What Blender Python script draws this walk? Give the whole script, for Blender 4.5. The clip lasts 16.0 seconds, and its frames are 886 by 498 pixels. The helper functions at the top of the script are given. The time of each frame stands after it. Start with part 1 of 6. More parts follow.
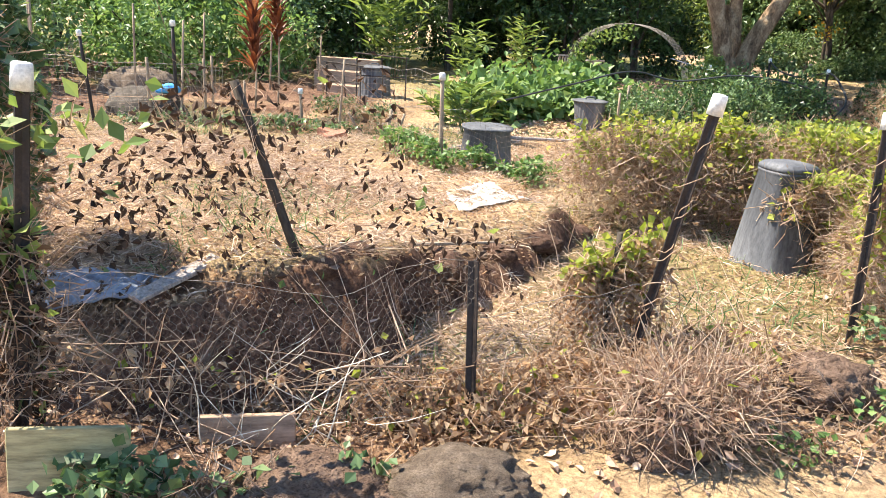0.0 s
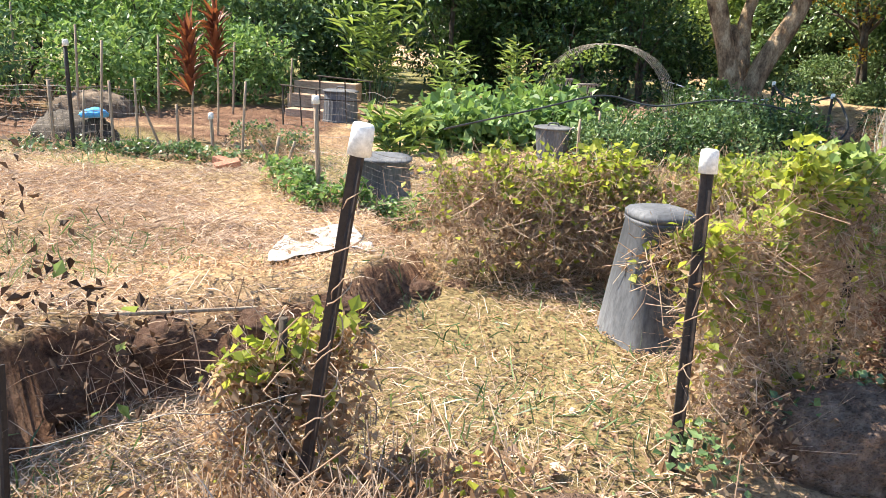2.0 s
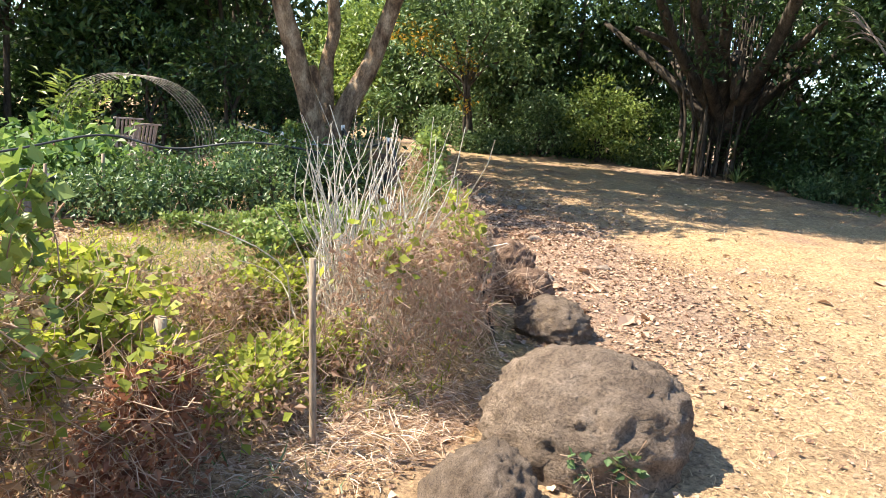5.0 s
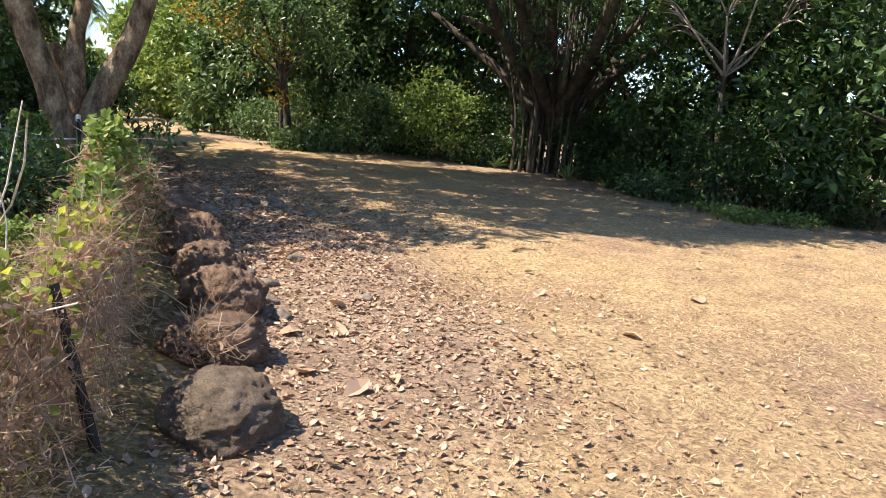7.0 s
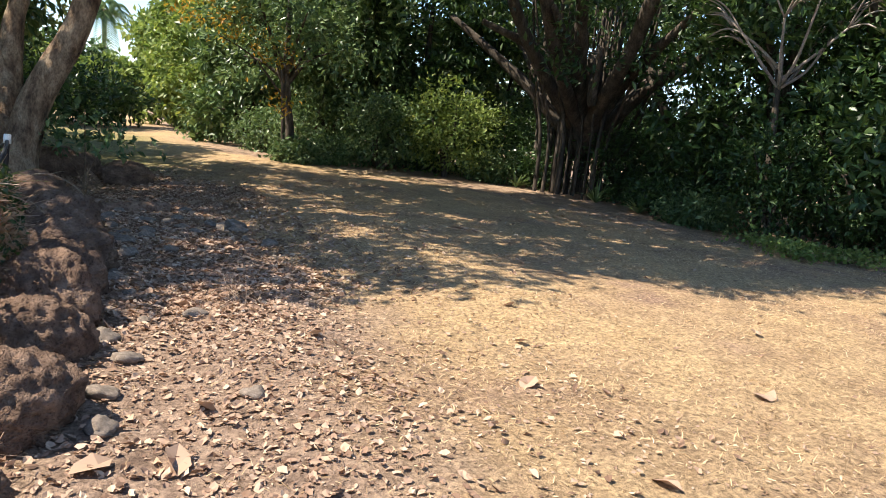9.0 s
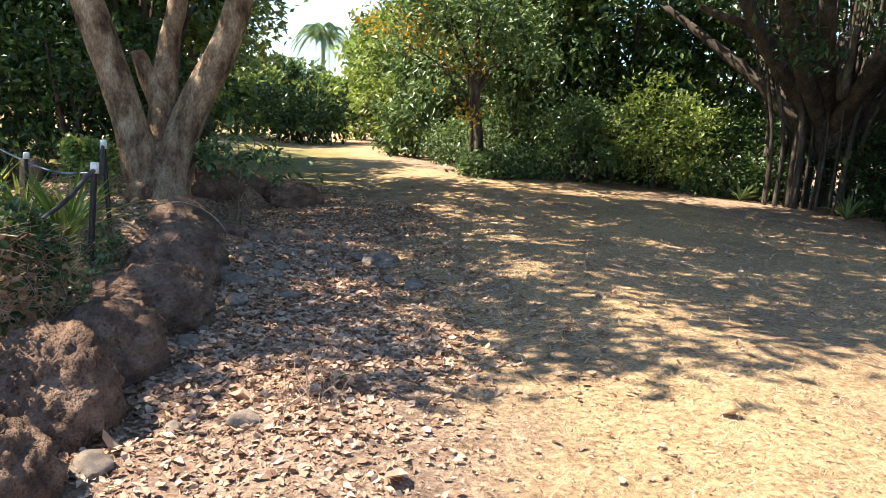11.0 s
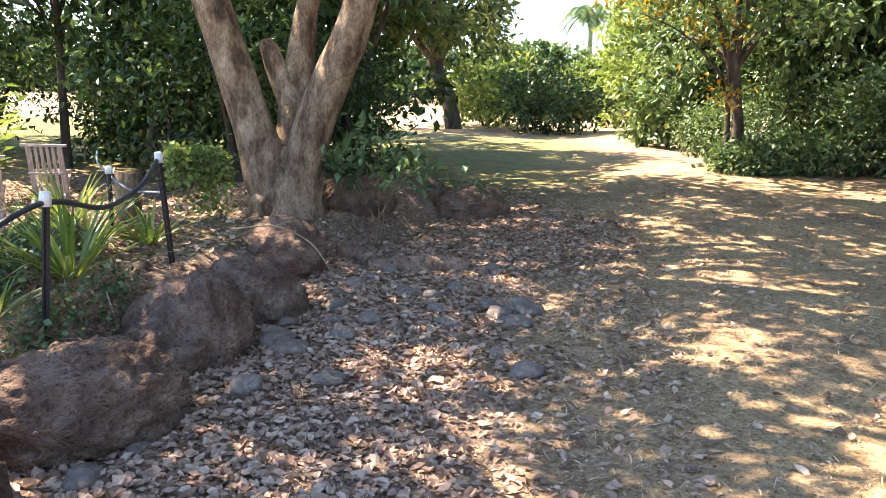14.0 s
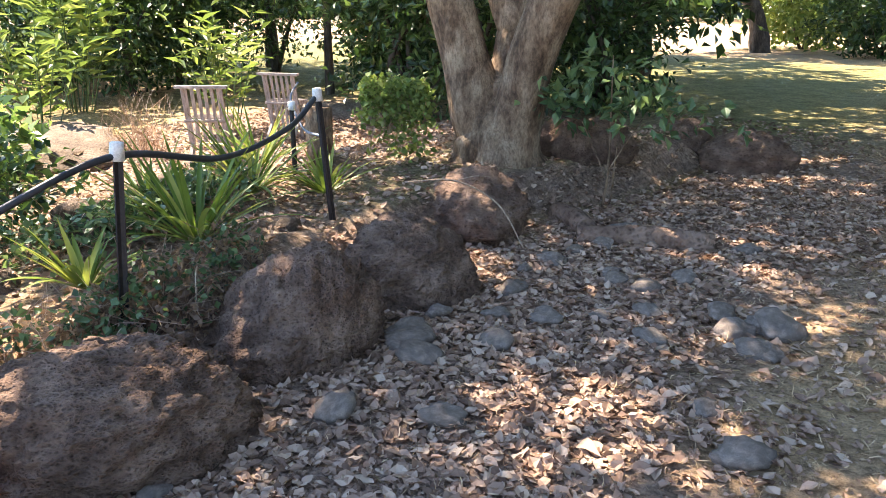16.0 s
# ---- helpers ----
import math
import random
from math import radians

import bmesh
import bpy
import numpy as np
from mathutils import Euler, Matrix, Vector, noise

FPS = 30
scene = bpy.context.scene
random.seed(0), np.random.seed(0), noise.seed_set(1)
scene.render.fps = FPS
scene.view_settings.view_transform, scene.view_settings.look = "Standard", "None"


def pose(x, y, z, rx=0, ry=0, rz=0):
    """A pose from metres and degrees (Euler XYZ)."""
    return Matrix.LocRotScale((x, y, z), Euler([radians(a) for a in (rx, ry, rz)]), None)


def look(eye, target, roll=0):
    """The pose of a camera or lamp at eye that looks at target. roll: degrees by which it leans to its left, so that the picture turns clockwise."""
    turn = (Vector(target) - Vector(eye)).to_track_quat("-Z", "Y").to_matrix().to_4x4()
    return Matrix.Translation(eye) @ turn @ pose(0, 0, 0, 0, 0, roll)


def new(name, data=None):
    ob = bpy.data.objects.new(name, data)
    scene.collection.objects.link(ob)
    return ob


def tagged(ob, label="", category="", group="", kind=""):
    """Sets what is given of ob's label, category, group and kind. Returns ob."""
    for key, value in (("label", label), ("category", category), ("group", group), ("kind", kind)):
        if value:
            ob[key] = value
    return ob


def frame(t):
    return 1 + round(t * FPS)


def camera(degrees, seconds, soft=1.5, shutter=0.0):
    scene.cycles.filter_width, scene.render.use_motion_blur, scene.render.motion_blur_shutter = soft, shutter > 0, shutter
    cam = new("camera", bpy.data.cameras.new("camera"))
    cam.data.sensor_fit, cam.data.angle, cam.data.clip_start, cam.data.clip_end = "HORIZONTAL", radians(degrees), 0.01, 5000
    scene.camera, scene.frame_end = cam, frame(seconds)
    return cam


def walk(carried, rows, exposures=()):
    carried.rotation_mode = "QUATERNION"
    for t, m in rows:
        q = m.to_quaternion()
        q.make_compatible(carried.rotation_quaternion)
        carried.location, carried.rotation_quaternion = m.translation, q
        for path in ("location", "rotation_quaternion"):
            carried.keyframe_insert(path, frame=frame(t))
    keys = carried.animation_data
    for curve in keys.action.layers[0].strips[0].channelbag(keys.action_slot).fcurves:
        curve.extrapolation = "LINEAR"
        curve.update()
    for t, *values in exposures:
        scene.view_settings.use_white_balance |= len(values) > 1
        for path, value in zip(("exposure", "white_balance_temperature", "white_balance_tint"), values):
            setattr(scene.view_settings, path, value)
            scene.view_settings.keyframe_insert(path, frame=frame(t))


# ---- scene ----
cam = camera(62.1, 16.0, 0.7)
METRES, EYE, TILT, LEAN, TURN = 14.7, 1.5, 0.0, 0.0, 0.0
ROWS = [
    (0.0, 0.0, 0.0, 0.0, 1.07, -17.75, -3.34),
    (0.5, 0.0226, 0.0195, -0.0008, 1.57, -17.9, -3.37),
    (1.0, 0.0432, 0.0383, 0.0003, 2.63, -17.65, -3.21),
    (1.5, 0.0696, 0.0513, 0.0002, 4.63, -17.29, -2.97),
    (2.0, 0.0928, 0.0687, -0.0007, 5.05, -16.1, -3.1),
    (2.5, 0.1146, 0.0846, -0.0001, 5.49, -15.0, -3.37),
    (3.0, 0.1382, 0.0999, -0.0002, 2.58, -14.38, -3.89),
    (3.5, 0.1602, 0.1225, -0.002, -3.79, -13.33, -4.64),
    (4.0, 0.1862, 0.1404, -0.0032, -8.98, -12.24, -4.79),
    (4.5, 0.213, 0.1549, -0.003, -13.92, -11.4, -5.01),
    (5.0, 0.2417, 0.1741, -0.0034, -18.69, -10.75, -5.3),
    (7.5, 0.3801, 0.2814, -0.0055, -30.63, -9.55, -6.0),
    (8.0, 0.4069, 0.305, -0.0065, -30.77, -9.07, -6.54),
    (8.5, 0.4288, 0.3337, -0.0071, -29.81, -8.97, -6.93),
    (9.0, 0.4493, 0.3613, -0.005, -26.98, -8.96, -6.63),
    (9.5, 0.4706, 0.3895, -0.0038, -22.45, -9.17, -6.08),
    (10.0, 0.4847, 0.4178, -0.0029, -17.82, -9.34, -5.53),
    (12.5, 0.5713, 0.5554, 0.0034, -2.53, -10.39, -3.1),
    (13.0, 0.5833, 0.5816, 0.0058, 0.93, -10.37, -2.72),
    (13.5, 0.5981, 0.6066, 0.005, 5.67, -11.01, -2.19),
    (14.0, 0.606, 0.631, 0.0046, 10.56, -12.11, -1.95),
    (14.5, 0.6109, 0.6562, 0.0046, 15.42, -13.65, -1.65),
    (15.0, 0.6183, 0.6841, 0.0038, 20.99, -15.32, -1.11),
    (15.5, 0.619, 0.7097, 0.0027, 26.65, -17.02, -0.67),
    (16.0, 0.6148, 0.7341, 0.0031, 33.05, -18.28, -0.46),
]
walk(cam, [(t, pose(0, 0, EYE, TILT, LEAN, TURN) @ pose(METRES * x, METRES * y, METRES * z, 90 + pitch, roll, yaw)) for t, x, y, z, yaw, pitch, roll in ROWS],
     [(0.0, 1.9, 7000, 9), (3.0, 1.85, 6950, 8), (5.0, 1.74, 7050, 10), (8.0, 1.25, 6900, 10), (10.2, 1.55, 6900, 11), (11.2, 2.0, 7200, 12), (12.4, 3.02, 7450, 16), (13.0, 2.95, 7450, 16), (14.0, 2.7, 7350, 17), (16.0, 2.72, 7250, 16)])

# ---- world and sun ----
SUN_AZ, SUN_EL = radians(166.0), radians(52.0)      # the sun stands to the north-west
sun_dir = Vector((math.cos(SUN_AZ) * math.cos(SUN_EL), math.sin(SUN_AZ) * math.cos(SUN_EL), math.sin(SUN_EL)))
world = bpy.data.worlds.new("sky")
scene.world = world
world.use_nodes = True
wn = world.node_tree
sky = wn.nodes.new("ShaderNodeTexSky")
sky.sky_type, sky.sun_disc = "NISHITA", False
sky.dust_density, sky.air_density, sky.ozone_density = 0.0, 0.9, 4.0
sky.sun_elevation, sky.sun_rotation = SUN_EL, radians(90.0) - SUN_AZ
wn.links.new(sky.outputs[0], wn.nodes["Background"].inputs[0])
wn.nodes["Background"].inputs[1].default_value = 0.115
sun = new("sun", bpy.data.lights.new("sun", "SUN"))
sun.data.energy, sun.data.angle, sun.data.color = 4.2, radians(0.53), (1.0, 0.94, 0.84)
sun.matrix_world = look(sun_dir * 60, (0, 0, 0))


# ---- materials ----
def material(name, rough=0.8, metal=0.0, spec=0.3):
    m = bpy.data.materials.new(name)
    m.use_nodes = True
    b = m.node_tree.nodes["Principled BSDF"]
    b.inputs["Roughness"].default_value, b.inputs["Metallic"].default_value = rough, metal
    b.inputs["Specular IOR Level"].default_value = spec
    return m, m.node_tree, b


def ramp(nt, fac, stops):
    r = nt.nodes.new("ShaderNodeValToRGB")
    el = r.color_ramp.elements
    while len(el) < len(stops):
        el.new(0.5)
    for e, (p, c) in zip(el, stops):
        e.position, e.color = p, (*c, 1)
    nt.links.new(fac, r.inputs[0])
    return r.outputs[0]


def tex_noise(nt, scale, detail=4.0, rough=0.6, where="Object", stretch=None):
    tc = nt.nodes.new("ShaderNodeTexCoord")
    src = tc.outputs[where]
    if stretch:
        mp = nt.nodes.new("ShaderNodeMapping")
        mp.inputs["Scale"].default_value = stretch
        nt.links.new(src, mp.inputs[0])
        src = mp.outputs[0]
    n = nt.nodes.new("ShaderNodeTexNoise")
    n.inputs["Scale"].default_value, n.inputs["Detail"].default_value, n.inputs["Roughness"].default_value = scale, detail, rough
    nt.links.new(src, n.inputs["Vector"])
    return n.outputs["Fac"]


def mix(nt, a, b, fac, how="MIX"):
    m = nt.nodes.new("ShaderNodeMix")
    m.data_type, m.blend_type = "RGBA", how
    for sock, v in ((m.inputs[0], fac), (m.inputs[6], a), (m.inputs[7], b)):
        if isinstance(v, bpy.types.NodeSocket):
            nt.links.new(v, sock)
        elif isinstance(v, tuple):
            sock.default_value = (*v, 1)
        else:
            sock.default_value = v
    return m.outputs[2]


def bump(nt, b, height, strength=0.5, dist=0.01):
    n = nt.nodes.new("ShaderNodeBump")
    n.inputs["Strength"].default_value, n.inputs["Distance"].default_value = strength, dist
    nt.links.new(height, n.inputs["Height"])
    nt.links.new(n.outputs[0], b.inputs["Normal"])


def mottled(name, stops, scale, fine, rough=0.85, relief=0.01, metal=0.0, spec=0.25, stretch=None, power=0.6, speckle=0.75):
    """A surface with coarse and fine variation and relief."""
    m, nt, b = material(name, rough, metal, spec)
    coarse = ramp(nt, tex_noise(nt, scale, 5, 0.62, stretch=stretch), stops)
    f = tex_noise(nt, fine, 6, 0.7, stretch=stretch)
    speck = ramp(nt, f, [(0.36, (0.42, 0.42, 0.42)), (0.5, (0.95, 0.95, 0.95)), (0.64, (1.4, 1.4, 1.4))])
    nt.links.new(mix(nt, coarse, speck, speckle, "MULTIPLY"), b.inputs["Base Color"])
    bump(nt, b, f, power, relief)
    return m


def leafy(name, stops, through_light=0.35, rough=0.5, patch=0.5, spec=0.3, glow=(1.0, 1.0, 0.55)):
    """Leaves whose colour differs leaf by leaf and branch by branch; some light passes through."""
    m, nt, b = material(name, rough, 0.0, spec)
    g = nt.nodes.new("ShaderNodeNewGeometry")
    big = tex_noise(nt, 0.8, 3, 0.5)
    add = nt.nodes.new("ShaderNodeMath")
    add.operation = "MULTIPLY_ADD"
    nt.links.new(big, add.inputs[0])
    add.inputs[1].default_value = patch
    sc = nt.nodes.new("ShaderNodeMath")
    sc.operation = "MULTIPLY_ADD"
    nt.links.new(g.outputs["Random Per Island"], sc.inputs[0])
    sc.inputs[1].default_value, sc.inputs[2].default_value = 1.0 - patch * 0.5, -patch * 0.25
    nt.links.new(sc.outputs[0], add.inputs[2])
    col = ramp(nt, add.outputs[0], stops)
    nt.links.new(col, b.inputs["Base Color"])
    if through_light:
        tr = nt.nodes.new("ShaderNodeBsdfTranslucent")
        nt.links.new(mix(nt, col, glow, 0.8, "MULTIPLY"), tr.inputs[0])
        ms = nt.nodes.new("ShaderNodeMixShader")
        ms.inputs[0].default_value = through_light
        nt.links.new(b.outputs[0], ms.inputs[1])
        nt.links.new(tr.outputs[0], ms.inputs[2])
        nt.links.new(ms.outputs[0], nt.nodes["Material Output"].inputs[0])
    return m


def ground_material():
    m, nt, b = material("earth", 0.95, 0, 0.1)
    att = nt.nodes.new("ShaderNodeAttribute")
    att.attribute_name = "zone"
    sep = nt.nodes.new("ShaderNodeSeparateColor")
    nt.links.new(att.outputs["Color"], sep.inputs[0])
    n1, n2, n3 = tex_noise(nt, 0.55, 6, 0.65), tex_noise(nt, 4.0, 6, 0.7), tex_noise(nt, 26.0, 6, 0.8)
    lawn = ramp(nt, n1, [(0.3, (0.36, 0.24, 0.185)), (0.43, (0.48, 0.335, 0.21)), (0.6, (0.58, 0.415, 0.245)), (0.76, (0.52, 0.36, 0.2))])
    lawn = mix(nt, lawn, ramp(nt, n2, [(0.3, (0.6, 0.55, 0.5)), (0.7, (1.15, 1.12, 1.05))]), 0.7, "MULTIPLY")
    soil = ramp(nt, n2, [(0.3, (0.095, 0.05, 0.034)), (0.5, (0.18, 0.1, 0.066)), (0.72, (0.3, 0.185, 0.125))])
    litter = ramp(nt, n2, [(0.3, (0.2, 0.135, 0.1)), (0.55, (0.38, 0.265, 0.195)), (0.75, (0.5, 0.37, 0.275))])
    green = ramp(nt, n2, [(0.3, (0.12, 0.13, 0.045)), (0.6, (0.25, 0.24, 0.09)), (0.8, (0.38, 0.31, 0.15))])
    col = mix(nt, lawn, soil, sep.outputs[0])
    col = mix(nt, col, litter, sep.outputs[1])
    col = mix(nt, col, green, sep.outputs[2])
    col = mix(nt, col, ramp(nt, n3, [(0.36, (0.3, 0.29, 0.29)), (0.5, (0.9, 0.9, 0.9)), (0.64, (1.5, 1.5, 1.45))]), 0.85, "MULTIPLY")
    nt.links.new(col, b.inputs["Base Color"])
    bump(nt, b, n3, 1.0, 0.03)
    return m


M = {}
M["earth"] = ground_material()


def pitted(name, stops, pit=11.0, rough=0.95):
    """Vesicular rock: coarse tone, round pits at two sizes and a fine crust."""
    m, nt, b = material(name, rough, 0.0, 0.15)
    coarse = ramp(nt, tex_noise(nt, 1.8, 6, 0.65), stops)
    tc = nt.nodes.new("ShaderNodeTexCoord")
    f = tex_noise(nt, 24, 6, 0.75)
    hs = []
    for sc in (pit, pit * 2.7):
        v = nt.nodes.new("ShaderNodeTexVoronoi")
        v.inputs["Scale"].default_value, v.inputs["Randomness"].default_value = sc, 1.0
        nt.links.new(tc.outputs["Object"], v.inputs["Vector"])
        hs.append(ramp(nt, v.outputs["Distance"], [(0.12, (0, 0, 0)), (0.5, (1, 1, 1))]))
    h = mix(nt, mix(nt, hs[0], hs[1], 0.5), f, 0.45)
    tone = ramp(nt, h, [(0.2, (0.35, 0.33, 0.32)), (0.5, (0.95, 0.94, 0.93)), (0.72, (1.35, 1.33, 1.3))])
    nt.links.new(mix(nt, coarse, tone, 0.85, "MULTIPLY"), b.inputs["Base Color"])
    bump(nt, b, h, 1.0, 0.035)
    return m


M["lava"] = pitted("lava_rock", [(0.3, (0.085, 0.054, 0.04)), (0.5, (0.175, 0.114, 0.083)), (0.7, (0.31, 0.212, 0.157))])
M["pale_rock"] = mottled("weathered_rock", [(0.3, (0.13, 0.094, 0.07)), (0.5, (0.2, 0.148, 0.108)), (0.7, (0.31, 0.235, 0.175))], 3.0, 30, 0.95, 0.03, power=0.9)
M["cobble"] = mottled("cobble_stone", [(0.3, (0.13, 0.105, 0.085)), (0.5, (0.22, 0.175, 0.14)), (0.7, (0.34, 0.27, 0.215))], 2.0, 40, 0.8, 0.006)
M["bark"] = mottled("smooth_bark", [(0.34, (0.075, 0.045, 0.028)), (0.43, (0.17, 0.108, 0.066)), (0.52, (0.29, 0.195, 0.122)), (0.68, (0.47, 0.35, 0.235))], 5.5, 40, 0.85, 0.03, stretch=(1, 1, 0.5), power=1.0)
M["dark_bark"] = mottled("dark_bark", [(0.3, (0.035, 0.028, 0.023)), (0.55, (0.085, 0.068, 0.053)), (0.75, (0.17, 0.14, 0.115))], 5, 28, 0.9, 0.015, stretch=(1, 1, 0.3), power=0.8)
M["bleached"] = mottled("bleached_wood", [(0.3, (0.5, 0.44, 0.35)), (0.6, (0.72, 0.66, 0.55))], 6, 60, 0.85, 0.002)
M["stake"] = mottled("weathered_stake", [(0.3, (0.2, 0.14, 0.1)), (0.6, (0.4, 0.31, 0.22))], 6, 60, 0.9, 0.004, stretch=(1, 1, 0.15))
M["steel"] = mottled("black_painted_steel", [(0.35, (0.018, 0.013, 0.012)), (0.6, (0.035, 0.024, 0.02)), (0.78, (0.1, 0.055, 0.035))], 9, 70, 0.6, 0.002, spec=0.4)
M["cap"] = mottled("white_plastic", [(0.3, (0.7, 0.67, 0.6)), (0.6, (0.85, 0.83, 0.78))], 10, 80, 0.5, 0.001, speckle=0.3)
M["bin"] = mottled("grey_black_plastic", [(0.3, (0.065, 0.068, 0.075)), (0.5, (0.115, 0.118, 0.128)), (0.72, (0.22, 0.215, 0.21))], 3, 50, 0.75, 0.002, spec=0.25, stretch=(1, 1, 0.3), speckle=0.5)
M["hose"] = mottled("black_pipe", [(0.3, (0.02, 0.02, 0.022)), (0.7, (0.05, 0.05, 0.055))], 8, 60, 0.45, 0.001, spec=0.5, speckle=0.3)
M["wire"] = mottled("galvanised_wire", [(0.3, (0.17, 0.14, 0.115)), (0.7, (0.34, 0.3, 0.26))], 20, 90, 0.6, 0.0, metal=0.3)
M["tarp"] = mottled("silver_tarpaulin", [(0.35, (0.1, 0.11, 0.13)), (0.6, (0.3, 0.33, 0.39))], 7, 40, 0.5, 0.006, speckle=0.3)
M["sheet"] = mottled("white_plastic_sheet", [(0.4, (0.26, 0.22, 0.18)), (0.55, (0.56, 0.54, 0.52))], 9, 40, 0.6, 0.006, speckle=0.3)
M["plank"] = mottled("sun_bleached_plank", [(0.3, (0.32, 0.2, 0.13)), (0.6, (0.46, 0.32, 0.22))], 3, 40, 0.85, 0.004, stretch=(0.2, 1, 1))
M["pine"] = mottled("pale_pine_board", [(0.3, (0.3, 0.25, 0.12)), (0.6, (0.44, 0.37, 0.2))], 3, 40, 0.8, 0.003, stretch=(0.15, 1, 1))
M["brick"] = mottled("red_brick", [(0.3, (0.26, 0.11, 0.07)), (0.6, (0.42, 0.2, 0.13))], 8, 60, 0.9, 0.004)
M["grey_wood"] = mottled("grey_timber", [(0.3, (0.22, 0.18, 0.16)), (0.6, (0.4, 0.34, 0.3))], 6, 60, 0.9, 0.004, stretch=(1, 1, 0.2))
M["soil"] = mottled("crumbly_soil", [(0.3, (0.1, 0.053, 0.036)), (0.5, (0.19, 0.105, 0.07)), (0.72, (0.31, 0.19, 0.13))], 3.0, 30, 0.95, 0.03, power=1.0)
M["blue"] = mottled("blue_cloth", [(0.3, (0.05, 0.28, 0.6)), (0.7, (0.12, 0.45, 0.8))], 6, 60, 0.6, 0.002, speckle=0.3)

GREEN_DARK = [(0.0, (0.012, 0.028, 0.01)), (0.4, (0.034, 0.075, 0.022)), (0.75, (0.08, 0.145, 0.045)), (1.0, (0.18, 0.26, 0.09))]
GREEN_MID = [(0.0, (0.03, 0.06, 0.024)), (0.4, (0.09, 0.155, 0.06)), (0.75, (0.19, 0.275, 0.115)), (1.0, (0.34, 0.41, 0.2))]
GREEN_LIME = [(0.0, (0.08, 0.12, 0.03)), (0.4, (0.18, 0.26, 0.075)), (0.8, (0.3, 0.37, 0.12)), (1.0, (0.46, 0.48, 0.14))]
M["leaf_dark"] = leafy("dark_leaves", GREEN_DARK, 0.3, 0.38, spec=0.5)
M["leaf_mid"] = leafy("mid_green_leaves", GREEN_MID, 0.3, 0.4, spec=0.45)
M["leaf_canopy"] = leafy("canopy_leaves", [(0.0, (0.1, 0.13, 0.05)), (0.5, (0.2, 0.25, 0.1)), (1.0, (0.36, 0.38, 0.18))], 0.42, 0.5)
M["leaf_lime"] = leafy("light_green_leaves", GREEN_LIME, 0.4, 0.42)
M["leaf_veg"] = leafy("vegetable_leaves", [(0.0, (0.07, 0.13, 0.04)), (0.5, (0.165, 0.275, 0.09)), (1.0, (0.37, 0.47, 0.21))], 0.4, 0.45)
M["leaf_orange"] = leafy("turning_leaves", [(0.0, (0.14, 0.2, 0.04)), (0.4, (0.32, 0.28, 0.05)), (0.8, (0.6, 0.3, 0.05)), (1.0, (0.5, 0.4, 0.08))], 0.4, 0.5)
M["leaf_vine"] = leafy("yellowing_vine_leaves", [(0.0, (0.13, 0.17, 0.035)), (0.4, (0.28, 0.33, 0.06)), (0.75, (0.46, 0.48, 0.1)), (1.0, (0.62, 0.54, 0.18))], 0.58, 0.5)
M["leaf_dry"] = leafy("withered_leaves", [(0.0, (0.22, 0.135, 0.085)), (0.4, (0.44, 0.305, 0.2)), (0.75, (0.56, 0.42, 0.29)), (1.0, (0.7, 0.58, 0.4))], 0.6, 0.8, spec=0.15, glow=(1.0, 0.86, 0.7))
M["leaf_black"] = leafy("shrivelled_leaves", [(0.0, (0.03, 0.018, 0.012)), (0.6, (0.09, 0.05, 0.03)), (1.0, (0.2, 0.12, 0.07))], 0.1, 0.8, glow=(1.0, 0.86, 0.7))
M["leaf_red"] = leafy("crimson_leaves", [(0.0, (0.06, 0.02, 0.014)), (0.4, (0.2, 0.06, 0.035)), (0.8, (0.36, 0.12, 0.06)), (1.0, (0.42, 0.25, 0.12))], 0.35, 0.45)
M["fallen"] = leafy("fallen_leaves", [(0.0, (0.13, 0.075, 0.05)), (0.3, (0.3, 0.19, 0.13)), (0.65, (0.46, 0.315, 0.225)), (0.9, (0.58, 0.44, 0.325)), (1.0, (0.52, 0.28, 0.14))], 0.1, 0.75, patch=0.25, spec=0.2, glow=(1.0, 0.86, 0.7))
M["straw"] = leafy("dry_straw", [(0.0, (0.19, 0.12, 0.085)), (0.35, (0.42, 0.295, 0.21)), (0.7, (0.64, 0.485, 0.36)), (1.0, (0.8, 0.68, 0.53))], 0.12, 0.8, patch=0.3, spec=0.15, glow=(1.0, 0.86, 0.7))
M["turf"] = leafy("dry_turf", [(0.0, (0.25, 0.165, 0.095)), (0.35, (0.49, 0.345, 0.195)), (0.75, (0.68, 0.51, 0.31)), (1.0, (0.82, 0.66, 0.45))], 0.15, 0.8, patch=0.5, spec=0.15, glow=(1.0, 0.86, 0.7))
M["strap"] = leafy("striped_strap_leaves", [(0.0, (0.08, 0.14, 0.03)), (0.5, (0.2, 0.28, 0.06)), (0.8, (0.45, 0.46, 0.14)), (1.0, (0.6, 0.5, 0.16))], 0.35, 0.4)
M["stem"] = leafy("dry_stems", [(0.0, (0.2, 0.125, 0.085)), (0.35, (0.42, 0.3, 0.215)), (0.75, (0.64, 0.5, 0.385)), (1.0, (0.82, 0.72, 0.6))], 0.4, 0.85, spec=0.15, glow=(1.0, 0.86, 0.7))
M["leaf_rust"] = leafy("red_brown_withered_leaves", [(0.0, (0.16, 0.07, 0.045)), (0.5, (0.34, 0.17, 0.11)), (1.0, (0.52, 0.31, 0.2))], 0.5, 0.8, spec=0.15, glow=(1.0, 0.86, 0.7))
